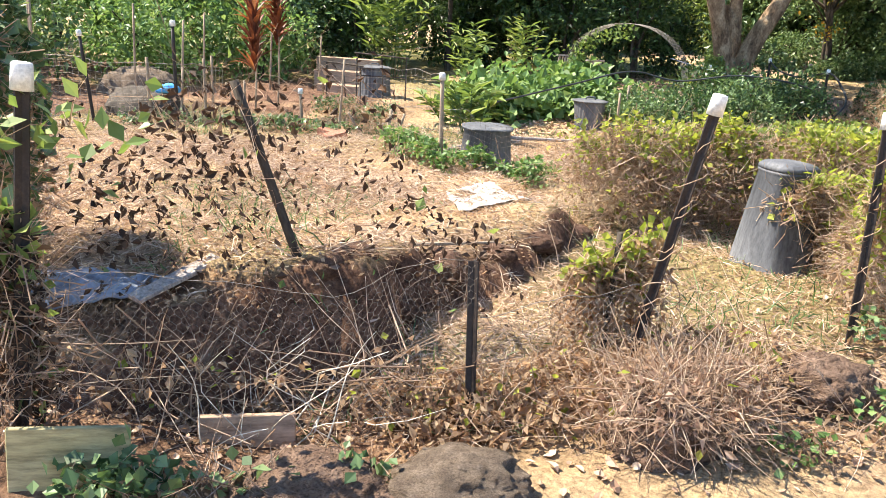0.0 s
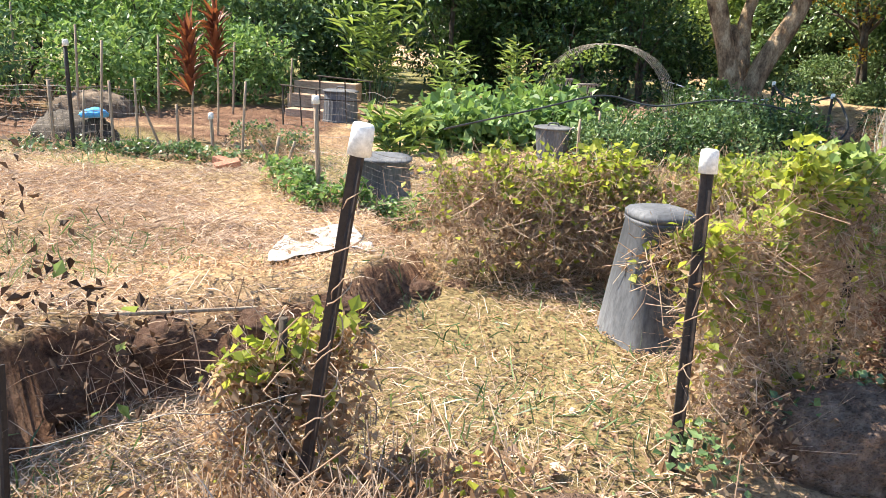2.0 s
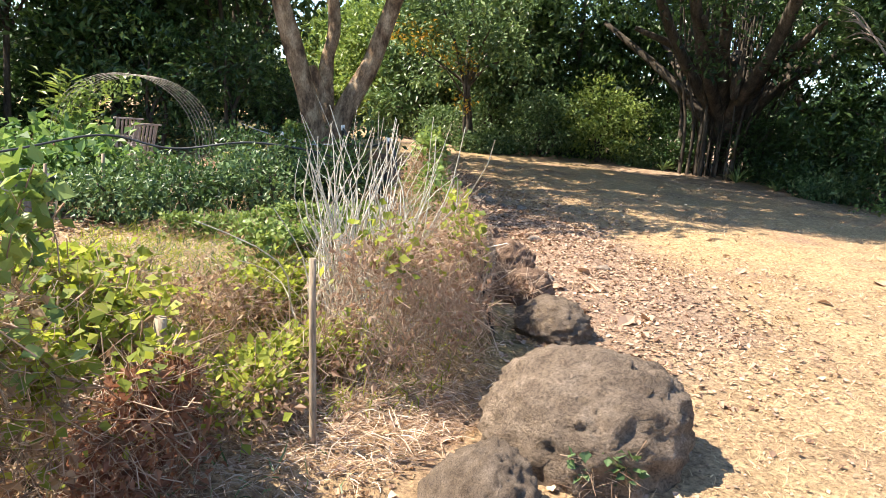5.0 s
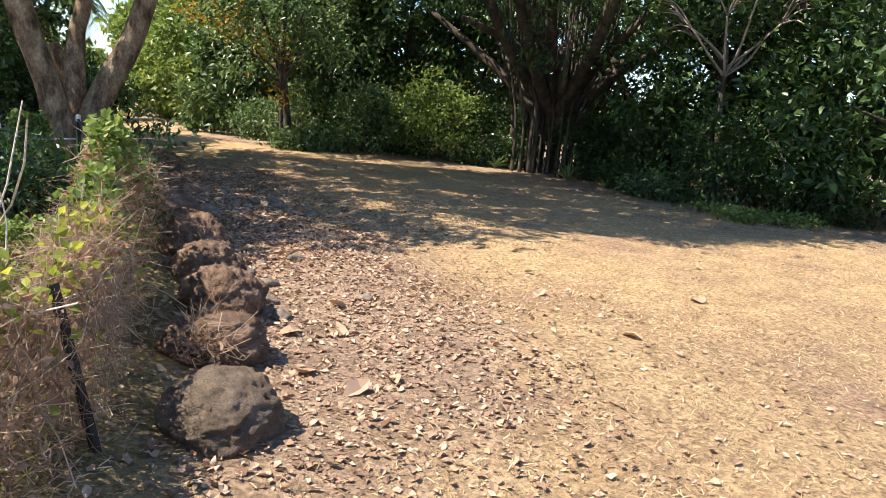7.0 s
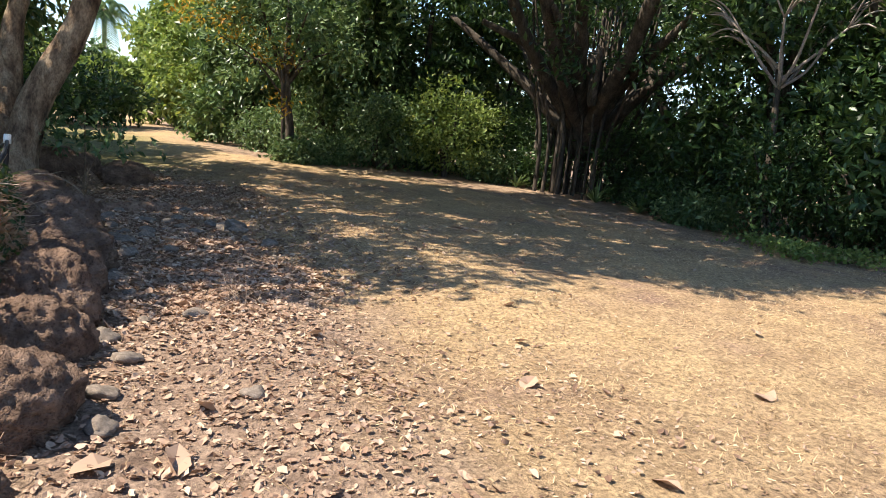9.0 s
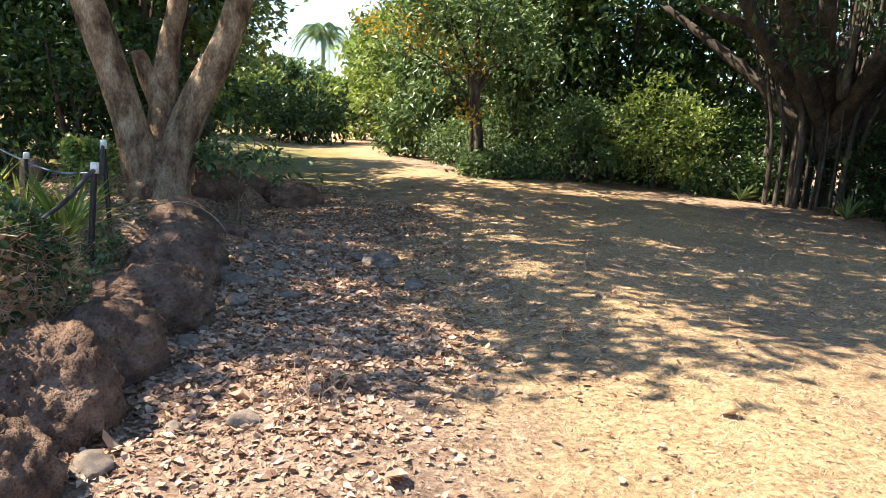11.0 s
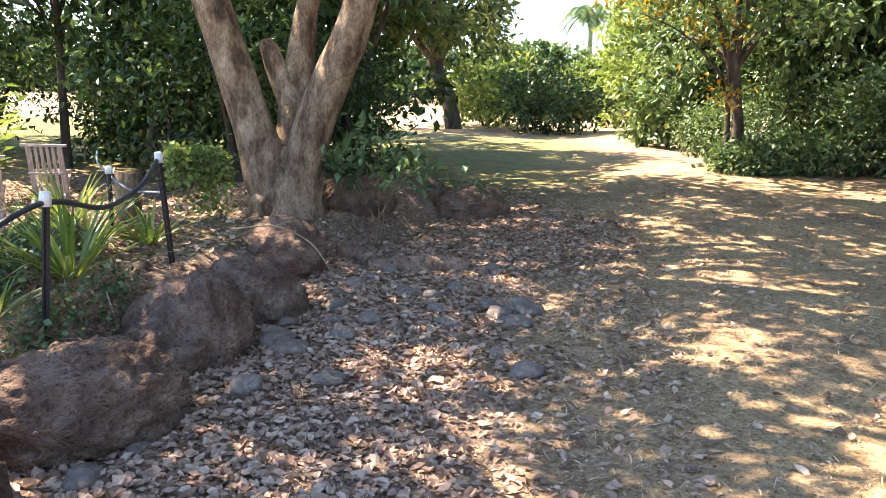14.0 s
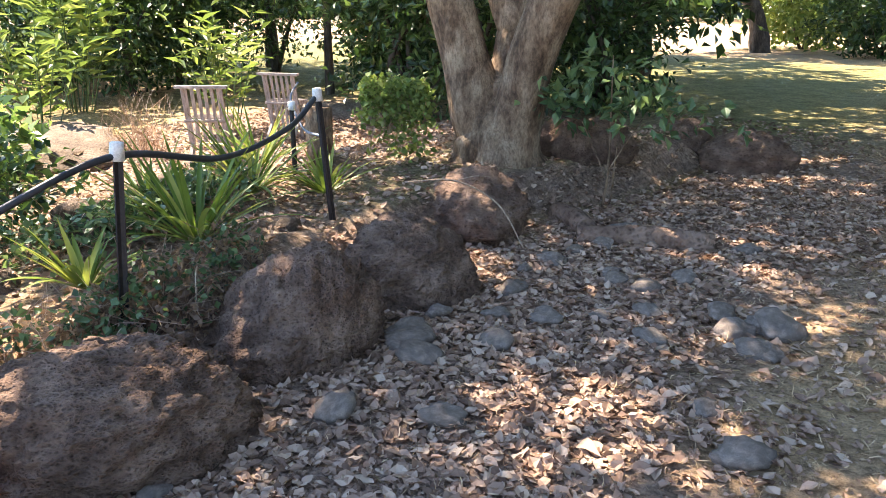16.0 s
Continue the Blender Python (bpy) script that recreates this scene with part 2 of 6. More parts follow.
M["leaf_pink"] = leafy("pinkish_withered_leaves", [(0.0, (0.26, 0.16, 0.11)), (0.4, (0.46, 0.31, 0.23)), (1.0, (0.68, 0.54, 0.43))], 0.58, 0.8, spec=0.15, glow=(1.0, 0.86, 0.7))

# ---- mesh helpers ----
RNG = np.random.default_rng(7)


def np_mesh(name, verts, faces, smooth=False):
    """A mesh of equal-sided faces from arrays."""
    me = bpy.data.meshes.new(name)
    verts, faces = np.asarray(verts, np.float32).reshape(-1, 3), np.asarray(faces, np.int32)
    n, k = faces.shape
    me.vertices.add(len(verts))
    me.vertices.foreach_set("co", verts.ravel())
    me.loops.add(n * k)
    me.loops.foreach_set("vertex_index", faces.ravel())
    me.polygons.add(n)
    me.polygons.foreach_set("loop_start", np.arange(0, n * k, k, dtype=np.int32))
    me.polygons.foreach_set("use_smooth", np.full(n, smooth))
    me.update(calc_edges=True)
    return me


def part(name, data, mat, parent=None, label="", at=None):
    """Links a bmesh or mesh as one object under a thing or a part."""
    if isinstance(data, bmesh.types.BMesh):
        me = bpy.data.meshes.new(name)
        data.to_mesh(me)
        data.free()
        data = me
    if not data.materials:
        data.materials.append(mat)
    ob = new(name, data)
    if parent is not None:
        ob.parent = parent
    if at is not None:
        ob.matrix_basis = at
    if label:
        ob["label"] = label
    return ob


def thing(name, at, label, category, group="", kind=""):
    ob = new(name)
    ob.matrix_basis = at if isinstance(at, Matrix) else Matrix.Translation(at)
    return tagged(ob, label, category, group, kind)


def lattice(ix, iy, seed):
    h = (ix * 374761393 + iy * 668265263 + seed * 974711) & 0xFFFFFFFF
    h = ((h ^ (h >> 13)) * 1274126177) & 0xFFFFFFFF
    return ((h ^ (h >> 16)) & 0xFFFF) / 65535.0


def vnoise(x, y, scale, seed=0):
    x, y = np.asarray(x, float) * scale, np.asarray(y, float) * scale
    ix, iy = np.floor(x).astype(np.int64), np.floor(y).astype(np.int64)
    fx, fy = x - ix, y - iy
    fx, fy = fx * fx * (3 - 2 * fx), fy * fy * (3 - 2 * fy)
    a, b = lattice(ix, iy, seed), lattice(ix + 1, iy, seed)
    c, d = lattice(ix, iy + 1, seed), lattice(ix + 1, iy + 1, seed)
    return (a * (1 - fx) + b * fx) * (1 - fy) + (c * (1 - fx) + d * fx) * fy - 0.5


def step(a, b, v):
    s = np.clip((np.asarray(v, float) - a) / (b - a), 0, 1)
    return s * s * (3 - 2 * s)


def side(x, y, line):
    """Distance to a polyline, positive on its left hand."""
    x, y = np.asarray(x, float), np.asarray(y, float)
    best, sign = np.full(x.shape, 1e9), np.ones(x.shape)
    for (ax, ay), (bx, by) in zip(line[:-1], line[1:]):
        dx, dy = bx - ax, by - ay
        s = np.clip(((x - ax) * dx + (y - ay) * dy) / (dx * dx + dy * dy), 0, 1)
        d = np.hypot(x - ax - s * dx, y - ay - s * dy)
        cr = np.where(dx * (y - ay) - dy * (x - ax) >= 0, 1.0, -1.0)
        near = d < best
        best, sign = np.where(near, d, best), np.where(near, cr, sign)
    return best * sign


# ---- the lie of the land ----
BORDER = [(-30, -6), (-3, 1.0), (-0.5, 2.15), (1.0, 2.55), (1.6, 2.85), (3.3, 4.3), (5.0, 5.6), (5.75, 6.9), (6.2, 8.4), (6.45, 9.7),
          (6.55, 12.0), (6.5, 13.2), (6.4, 14.3), (6.45, 15.3), (6.9, 16.8), (7.3, 18.6), (6.5, 20.5), (3, 22), (-30, 24)]
BED = [(-40, 2.7), (-1.7, 2.6), (-1.3, 2.5), (-0.95, 2.66), (-0.6, 2.8), (-0.22, 2.93), (-0.2, 3.3), (0.0, 3.6), (0.25, 3.85), (0.52, 4.15), (0.75, 4.6), (1.0, 5.2), (0.6, 6.2), (0.0, 7.2), (-0.6, 8.0), (-40, 8.6)]


def height(x, y):
    x, y = np.asarray(x, float), np.asarray(y, float)
    d = side(x, y, BORDER)
    g = step(-0.05, 0.45, d)
    z = -0.03 + 0.1 * step(6.9, 7.9, x) * step(6.0, 7.6, y) * (1 - step(10.0, 13.0, y)) + 0.12 * step(8.5, 10.5, x) * step(7, 12, y) + 0.14 * step(15, 26, y) - 0.04 * step(10, 12, y) * (1 - step(7.5, 9, x))
    z = z * (1 - g) + g * (0.05 - 0.08 * step(8.5, 10.5, y) * step(4.5, 3.0, x) + 0.19 * step(8.5, 12, y) * step(3.4, 5.2, x) + 0.05 * step(9, 20, y))
    bed = step(-0.04, 0.05, side(x, y, BED) + 0.09 * vnoise(x, y, 2.3, 3))
    z = z + bed * (0.14 + 0.26 * step(4.6, 3.4, y) * step(0.3, -0.3, x) * (1 - 0.85 * step(-1.05, -1.35, x)) + 0.1 * vnoise(x, y, 1.1, 5))
    z = z - 0.13 * step(-0.1, -0.45, x) * step(2.25, 2.5, y) * step(2.95, 2.75, y) * step(-2.6, -2.0, x)
    for mx, my, mr, mh in ((-0.42, 3.05, 0.25, 0.06), (0.12, 4.25, 0.3, 0.1), (0.6, 4.85, 0.32, 0.12), (-1.9, 3.9, 0.5, 0.05), (2.0, 10.7, 0.9, 0.02), (-0.6, 9.0, 0.5, 0.1)):
        z = z + mh * np.exp(-((x - mx) ** 2 + (y - my) ** 2) / mr ** 2)
    near = np.exp(-(np.maximum(0, np.hypot(x - 5, y - 9) - 18) / 12) ** 2)
    z = z + near * ((0.05 + 0.05 * g) * vnoise(x, y, 0.9, 1) + (0.02 + 0.035 * g) * vnoise(x, y, 3.7, 2) + (0.012 + 0.02 * g) * vnoise(x, y, 11, 4))
    return z + 0.5 * step(45, 140, np.hypot(x, y)) * (1 + vnoise(x, y, 0.02, 9))


def H(x, y):
    return float(height(np.array([x]), np.array([y]))[0])


def build_ground():
    def axis(lo, hi, st):
        near = np.arange(lo, hi, st)
        out = np.cumsum(st * 1.16 ** np.arange(1, 58))
        out = out[out < 900]
        return np.concatenate([lo - out[::-1], near, near[-1] + out])
    xs, ys = axis(-5.0, 17.0, 0.085), axis(0.2, 21.0, 0.085)
    gx, gy = np.meshgrid(xs, ys)
    z = height(gx, gy)
    nx, ny = len(xs), len(ys)
    i = (np.arange(ny - 1)[:, None] * nx + np.arange(nx - 1)[None, :]).ravel()
    me = np_mesh("ground", np.stack([gx, gy, z], -1), np.stack([i, i + 1, i + nx + 1, i + nx], -1), True)
    d = side(gx, gy, BORDER)
    wob = 0.9 * vnoise(gx, gy, 0.8, 21) + 0.5 * vnoise(gx, gy, 2.7, 22)
    garden = step(-0.25, 0.15, d + 0.3 * wob)
    gy_, gx_ = np.gradient(z)
    steep = step(0.25, 0.7, np.hypot(gx_ / np.gradient(gx, axis=1), gy_ / np.gradient(gy, axis=0)))
    clay = step(-1.6, -2.4, gx + wob) * step(8.7, 9.2, gy + 0.4 * wob) * (1 - step(11.2, 12, gy + wob))
    clay = np.maximum(clay, step(-0.9, -1.5, gx + 0.4 * wob) * step(11, 12, gy) * (1 - step(17, 18, gy)))
    soil = garden * np.clip(0.3 * step(5.4, 4.6, gy) * step(0.3, 0.9, gx) + np.maximum(np.maximum(steep, clay), 0.55 * step(0.05, 0.25, vnoise(gx, gy, 0.9, 41)) + 0.9 * step(2.95, 2.75, gy - gx * 0.2 + wob * 0.1) * step(1.0, 0.0, gx)), 0, 1)
    litter = step(0.2, -0.5, d) * step(-2.6, -1.5, d + wob) * step(5.2, 7.5, gy + wob)
    litter = np.maximum(litter, garden * step(12.2, 13.4, gy + wob) * step(0.4, 1.4, gx))
    woods = step(12.5, 13.5, side(gx, gy, [(13.5, -10), (17.5, 12), (15.5, 22), (11, 26), (11.5, 60)]) * -1 + 13.5 + wob)
    litter = np.maximum(litter, 0.8 * woods)
    green = garden * step(0.05, 0.3, vnoise(gx, gy, 0.5, 31)) * 0.5 * (1 - steep) * step(2.7, 3.1, gy)
    lawn_green = step(19, 22, gy + wob) * (1 - step(33, 38, gy)) * step(10.5, 7.5, gx + wob) * 0.85
    green = np.maximum(np.maximum(green, lawn_green), garden * step(2.8, 3.6, gx) * step(6.0, 6.6, gy) * (1 - step(10, 11, gy)) * 0.45)
    col = me.color_attributes.new("zone", "FLOAT_COLOR", "POINT")
    rgba = np.stack([soil, litter, green, np.ones_like(garden)], -1).astype(np.float32)
    col.data.foreach_set("color", rgba.ravel())
    return tagged(part("ground", me, M["earth"]), "dry earth and turf ground with soil beds", "ground", kind="structure")


build_ground()


# ---- plant helpers ----
def unit(v):
    return v / np.maximum(np.linalg.norm(v, axis=-1, keepdims=True), 1e-9)


def leaf_mesh(name, base, along, up, length, width, fold=0.25, droop=0.0):
    """One mesh of many folded leaves, each its own island: base point, way, upper side, length and width."""
    n = len(base)
    along = unit(np.asarray(along, float))
    cross = unit(np.cross(along, up))
    nrm = np.cross(cross, along)
    L, W = np.broadcast_to(length, n)[:, None], np.broadcast_to(width, n)[:, None]
    mid = base + along * L * 0.45
    tip = base + along * L - nrm * L * droop
    left, right = mid + cross * W * 0.5 + nrm * W * fold, mid - cross * W * 0.5 + nrm * W * fold
    v = np.stack([base, left, tip, right], 1).reshape(-1, 3)
    o = np.arange(n)[:, None] * 4
    f = np.concatenate([o + [0, 2, 1], o + [0, 3, 2]], 1).reshape(-1, 3)
    return np_mesh(name, v, f)


def strip_mesh(name, paths, width, taper=0.3, sides=3):
    """Many thin round stems: paths is (n, k, 3), width is a thickness for each."""
    paths = np.asarray(paths, float)
    n, k, _ = paths.shape
    w = np.broadcast_to(width, n)[:, None, None] * 0.5
    t = unit(np.gradient(paths, axis=1))
    ref = np.where(np.abs(t[..., 2:3]) > 0.8, np.array([1.0, 0, 0]), np.array([0, 0, 1.0]))
    a = unit(np.cross(t, ref))
    b = np.cross(t, a)
    thin = np.linspace(1, taper, k)[None, :, None]
    ring = [paths + w * thin * (math.cos(q) * a + math.sin(q) * b) for q in (np.arange(sides) * 2 * math.pi / sides)]
    v = np.stack(ring, 2).reshape(-1, 3)
    o = (np.arange(n)[:, None, None] * k + np.arange(k - 1)[None, :, None]) * sides
    s = np.arange(sides)[None, None, :]
    f = np.stack([o + s, o + (s + 1) % sides, o + sides + (s + 1) % sides, o + sides + s], -1).reshape(-1, 4)
    return np_mesh(name, v, f, True)


def blade_mesh(name, base, tip, width, bend):
    """Flat blades that bow sideways: base and tip points, width, bend offsets."""
    n = len(base)
    mid = (base + tip) / 2 + bend
    t = unit(tip - base)
    c = unit(np.cross(t, RNG.normal(size=(n, 3)))) * np.broadcast_to(width, n)[:, None] * 0.5
    v = np.stack([base - c, base + c, mid + c, mid - c, tip], 1).reshape(-1, 3)
    o = np.arange(n)[:, None] * 5
    f = np.concatenate([o + [0, 1, 2], o + [0, 2, 3], o + [3, 2, 4]], 1).reshape(-1, 3)
    return np_mesh(name, v, f)


def smooth_path(pts, k):
    """Catmull-Rom through points, k samples; columns may include the radius."""
    p = np.asarray(pts, float)
    p = np.vstack([2 * p[0] - p[1], p, 2 * p[-1] - p[-2]])
    u = np.linspace(0, len(pts) - 1 - 1e-6, k)
    i = u.astype(int)
    s = (u - i)[:, None]
    a, b, c, d = p[i], p[i + 1], p[i + 2], p[i + 3]
    return 0.5 * (2 * b + (c - a) * s + (2 * a - 5 * b + 4 * c - d) * s * s + (3 * b - a - 3 * c + d) * s ** 3)


def tube_into(bm, pts, sides=10, k=14, rough=0.06, seed=0, flare=0.0):
    """A limb along points (x, y, z, radius), uneven like wood."""
    q = smooth_path(pts, k)
    c, r = q[:, :3], np.abs(q[:, 3])
    t = unit(np.gradient(c, axis=0))
    ref = np.array([1.0, 0.13, 0]) if abs(t[0][0]) < 0.8 else np.array([0, 1.0, 0])
    rows = []
    for i in range(k):
        a = unit(np.cross(t[i], ref))
        b = np.cross(t[i], a)
        row = []
        for s in range(sides):
            an = s * 2 * math.pi / sides
            w = r[i] * (1 + rough * 2 * noise.noise((math.cos(an) * 1.3 + seed, math.sin(an) * 1.3, i * 0.35)))
            if flare:
                w *= 1 + flare * math.exp(-i * 5.0 / k) * (0.6 + 0.6 * math.cos(an * 4 + seed))
            row.append(bm.verts.new(c[i] + w * (math.cos(an) * a + math.sin(an) * b)))
        rows.append(row)
    for i in range(k - 1):
        for s in range(sides):
            f = bm.faces.new((rows[i][s], rows[i][(s + 1) % sides], rows[i + 1][(s + 1) % sides], rows[i + 1][s]))
            f.smooth = True
    bm.faces.new(rows[-1])
    bm.faces.new(rows[0][::-1])


def cloud(blobs, clumps, per, spread, seed):
    """Leaf places and outward ways in clumps spread through ellipsoids (x, y, z, rx, ry, rz)."""
    r = np.random.default_rng(seed)
    b = np.asarray(blobs, float)
    vol = (b[:, 3] * b[:, 4] * b[:, 5]) ** 0.67
    pick = r.choice(len(b), clumps, p=vol / vol.sum())
    d = unit(r.normal(size=(clumps, 3)))
    rad = r.uniform(0.35, 1.0, (clumps, 1)) ** 0.45
    rad *= 1 + 0.22 * np.sin(d[:, :1] * 5 + seed) * np.cos(d[:, 2:3] * 6 + seed)
    cen = b[pick, :3] + d * rad * b[pick, 3:6]
    cs = spread * r.uniform(0.5, 1.5, (clumps, 1))
    p = (cen[:, None, :] + r.normal(size=(clumps, per, 3)) * cs[:, None, :] * np.array([1, 1, 0.65]) * 0.6).reshape(-1, 3)
    out = np.repeat(d, per, 0) * 0.7 + r.normal(size=(clumps * per, 3)) * 0.8 + np.array([0, 0, -0.15])
    up = r.normal(size=(clumps * per, 3)) * 0.55 + np.array([0, 0, 1.0]) + np.repeat(d, per, 0) * 0.4
    return p, out, up, r


def crown_mesh(blobs, clumps, per, spread, leaf, seed, slim=0.5, keep_above=None):
    p, out, up, r = cloud(blobs, clumps, per, spread, seed)
    if keep_above is not None:
        k = p[:, 2] > keep_above
        p, out, up = p[k], out[k], up[k]
    L = leaf * r.uniform(0.6, 1.3, len(p))
    return leaf_mesh("crown", p, out, up, L, L * slim * r.uniform(0.8, 1.2, len(p)))


def tree(at, limbs, blobs, clumps, per, spread, leaf, seed, bark, leaves, label, category="tree", name="tree", group="", slim=0.5, sides=10, flare=0.0):
    """A tree in local metres round its foot: limbs as point lists, crown as ellipsoids."""
    x, y = at
    e = thing(name, (x, y, H(x, y) - 0.05), label, category, group)
    if limbs:
        bm = bmesh.new()
        for i, l in enumerate(limbs):
            tube_into(bm, l, sides, 22, 0.09, seed + i * 3, flare if i == 0 else 0)
        part("trunk", bm, bark, e)
    part("crown", crown_mesh(blobs, clumps, per, spread, leaf, seed, slim, 0.03), leaves, e)
    return e


def shrub(at, r, h, leaves, seed, leaf=0.12, clumps=160, per=14, label="green leafy shrub", name="shrub", category="shrub", slim=0.5, ry=None):
    ry = ry or r
    rr = random.Random(seed)
    blobs = [(0, 0, h * 0.5, r * 0.85, ry * 0.85, h * 0.5)]
    for i in range(4):
        a = i * 1.6 + rr.random()
        blobs.append((math.cos(a) * r * 0.5, math.sin(a) * ry * 0.5, h * rr.uniform(0.35, 0.75), r * 0.5, ry * 0.5, h * 0.33))
    limbs = [[(0, 0, -0.05, 0.03 + 0.012 * h), (rr.uniform(-.2, .2) * r, rr.uniform(-.2, .2) * r, h * 0.35, 0.02 + 0.008 * h), (math.cos(a) * r * .5, math.sin(a) * ry * .5, h * 0.75, 0.01)] for a in (0.3, 2.4, 4.4)]
    return tree(at, limbs, blobs, clumps, per, leaf * 2.2, leaf, seed, M["dark_bark"], leaves, label, category, name, slim=slim, sides=6)


# ---- rocks ----
def rock_mesh(seed, sub=4, rough=0.17, pits=0.066):
    bm = bmesh.new()
    bmesh.ops.create_icosphere(bm, subdivisions=sub, radius=1)
    o = Vector((seed * 7.3, seed * 3.1, seed * 1.7))
    for v in bm.verts:
        c = v.co.copy()
        big = noise.noise(c * 0.9 + o)
        crag = noise.turbulence(c * 2.2 + o, 4, False)
        d = 1.02 + rough * 1.5 * big + rough * 0.9 * noise.noise(c * 2.1 + o) - rough * 1.1 * (crag - 0.4) + pits * 0.9 * noise.noise(c * 6 + o) - pits * 1.3 * max(0.0, noise.noise(c * 11 + o)) + pits * 0.9 * noise.noise(c * 23 + o) * max(0.2, 0.8 + big * 1.5) - pits * 1.1 * max(0.0, noise.noise(c * 19 - o) - 0.1) * max(0.0, 0.5 + 1.2 * c.z)
        v.co = c * d
        if v.co.z < -0.55:
            v.co.z = -0.55
    for f in bm.faces:
        f.smooth = True
    me = bpy.data.meshes.new("rock")
    bm.to_mesh(me)
    bm.free()
    return me


def boulder(x, y, sx, sy, sz, rz, seed, mat, label, tilt=0.0, sink=0.25, name="boulder", sub=5, rough=0.17, pits=0.066):
    ob = part(name, rock_mesh(seed, sub, rough, pits), mat)
    ob.matrix_basis = pose(x, y, H(x, y) + sz * (0.55 - sink), tilt, 0, rz) @ Matrix.Diagonal((sx, sy, sz, 1))
    return tagged(ob, label, "boulder", "boulder border of the garden")


LAVA = "dark reddish-brown pitted lava boulder in the garden border"
PALE = "weathered grey-brown boulder strewn with dry leaves"
boulder(-0.36, 2.0, 0.26, 0.19, 0.11, 10, 1, M["lava"], LAVA)
boulder(0.09, 2.06, 0.22, 0.17, 0.12, 5, 2, M["pale_rock"], PALE)
boulder(0.93, 2.5, 0.26, 0.19, 0.18, 25, 3, M["lava"], "brown boulder half buried in dry straw")
boulder(1.68, 2.92, 0.24, 0.17, 0.15, 20, 4, M["lava"], LAVA)
boulder(2.76, 3.72, 0.3, 0.26, 0.22, 30, 12, M["lava"], LAVA)
boulder(3.6, 4.28, 0.38, 0.3, 0.22, 35, 5, M["pale_rock"], PALE)
boulder(4.63, 4.9, 0.24, 0.2, 0.17, 60, 6, M["pale_rock"], PALE)
boulder(5.35, 5.35, 0.48, 0.42, 0.36, 20, 7, M["pale_rock"], "large domed grey-brown boulder with weeds against it", rough=0.08)
boulder(5.98, 6.94, 0.27, 0.25, 0.17, 70, 8, M["pale_rock"], PALE)
boulder(6.2, 7.97, 0.3, 0.25, 0.19, 20, 9, M["lava"], LAVA)
boulder(6.42, 8.85, 0.3, 0.27, 0.24, 80, 10, M["lava"], LAVA)
boulder(6.53, 9.7, 0.24, 0.26, 0.25, 85, 11, M["lava"], LAVA)
boulder(6.54, 10.45, 0.29, 0.4, 0.31, 5, 13, M["lava"], LAVA)
boulder(6.62, 11.2, 0.3, 0.38, 0.29, 5, 14, M["lava"], LAVA)
boulder(6.68, 12.16, 0.48, 0.35, 0.3, 62, 15, M["lava"], "large dark lava boulder with rusty pitted top", sub=6, pits=0.05)
boulder(6.64, 13.2, 0.37, 0.4, 0.34, 20, 16, M["lava"], "large rounded dark brown boulder in the garden border", sub=6, pits=0.045)
boulder(6.62, 14.12, 0.36, 0.38, 0.3, 10, 17, M["lava"], LAVA, sub=6, pits=0.045)
boulder(6.38, 15.35, 0.38, 0.32, 0.28, 10, 18, M["lava"], LAVA)
boulder(7.6, 18.8, 0.45, 0.35, 0.28, 30, 19, M["lava"], "dark lava boulder on the lawn's edge")
boulder(6.95, 18.9, 0.28, 0.25, 0.22, 80, 20, M["lava"], LAVA)
boulder(6.6, 17.2, 0.3, 0.25, 0.25, 0, 21, M["lava"], "dark lava boulder at the foot of a tree")
boulder(6.35, 16.95, 0.25, 0.2, 0.25, 0, 22, M["lava"], "dark lava boulder at the foot of a tree")


# ---- fence posts ----
def star_picket(base, top, label, cap=True, w=0.023, name="fence_post"):
    b, t = Vector(base), Vector(top)
    e = thing(name, look(b, t), label, "fence post", "fence posts of the garden plot")
    e.matrix_basis = Matrix.Translation(b) @ (t - b).to_track_quat("Z", "Y").to_matrix().to_4x4()
    n = (t - b).length
    bm = bmesh.new()
    prof = []
    for i in range(3):
        a = i * 2 * math.pi / 3
        for da, rad in ((-0.16, w), (0.16, w), (1.047, 0.006)):
            prof.append((math.cos(a + da) * rad, math.sin(a + da) * rad))
    lo = [bm.verts.new((x, y, -0.15)) for x, y in prof]
    hi = [bm.verts.new((x, y, n)) for x, y in prof]
    for i in range(9):
        bm.faces.new((lo[i], lo[(i + 1) % 9], hi[(i + 1) % 9], hi[i]))
    bm.faces.new(hi)
    bm.faces.new(lo[::-1])
    part("post", bm, M["steel"], e)
    if cap:
        bm = bmesh.new()
        rings = []
        for z, r in ((-0.05, 0.032), (0.022, 0.029), (0.029, 0.026), (0.031, 0.015)):
            rings.append([bm.verts.new((math.cos(k * math.pi / 8) * r, math.sin(k * math.pi / 8) * r, n + z)) for k in range(16)])
        for r0, r1 in zip(rings[:-1], rings[1:]):
            for k in range(16):
                bm.faces.new((r0[k], r0[(k + 1) % 16], r1[(k + 1) % 16], r1[k])).smooth = True
        bm.faces.new(rings[-1])
        bm.faces.new(rings[0][::-1])
        part("cap", bm, M["cap"], e, "white plastic safety cap")
    return e


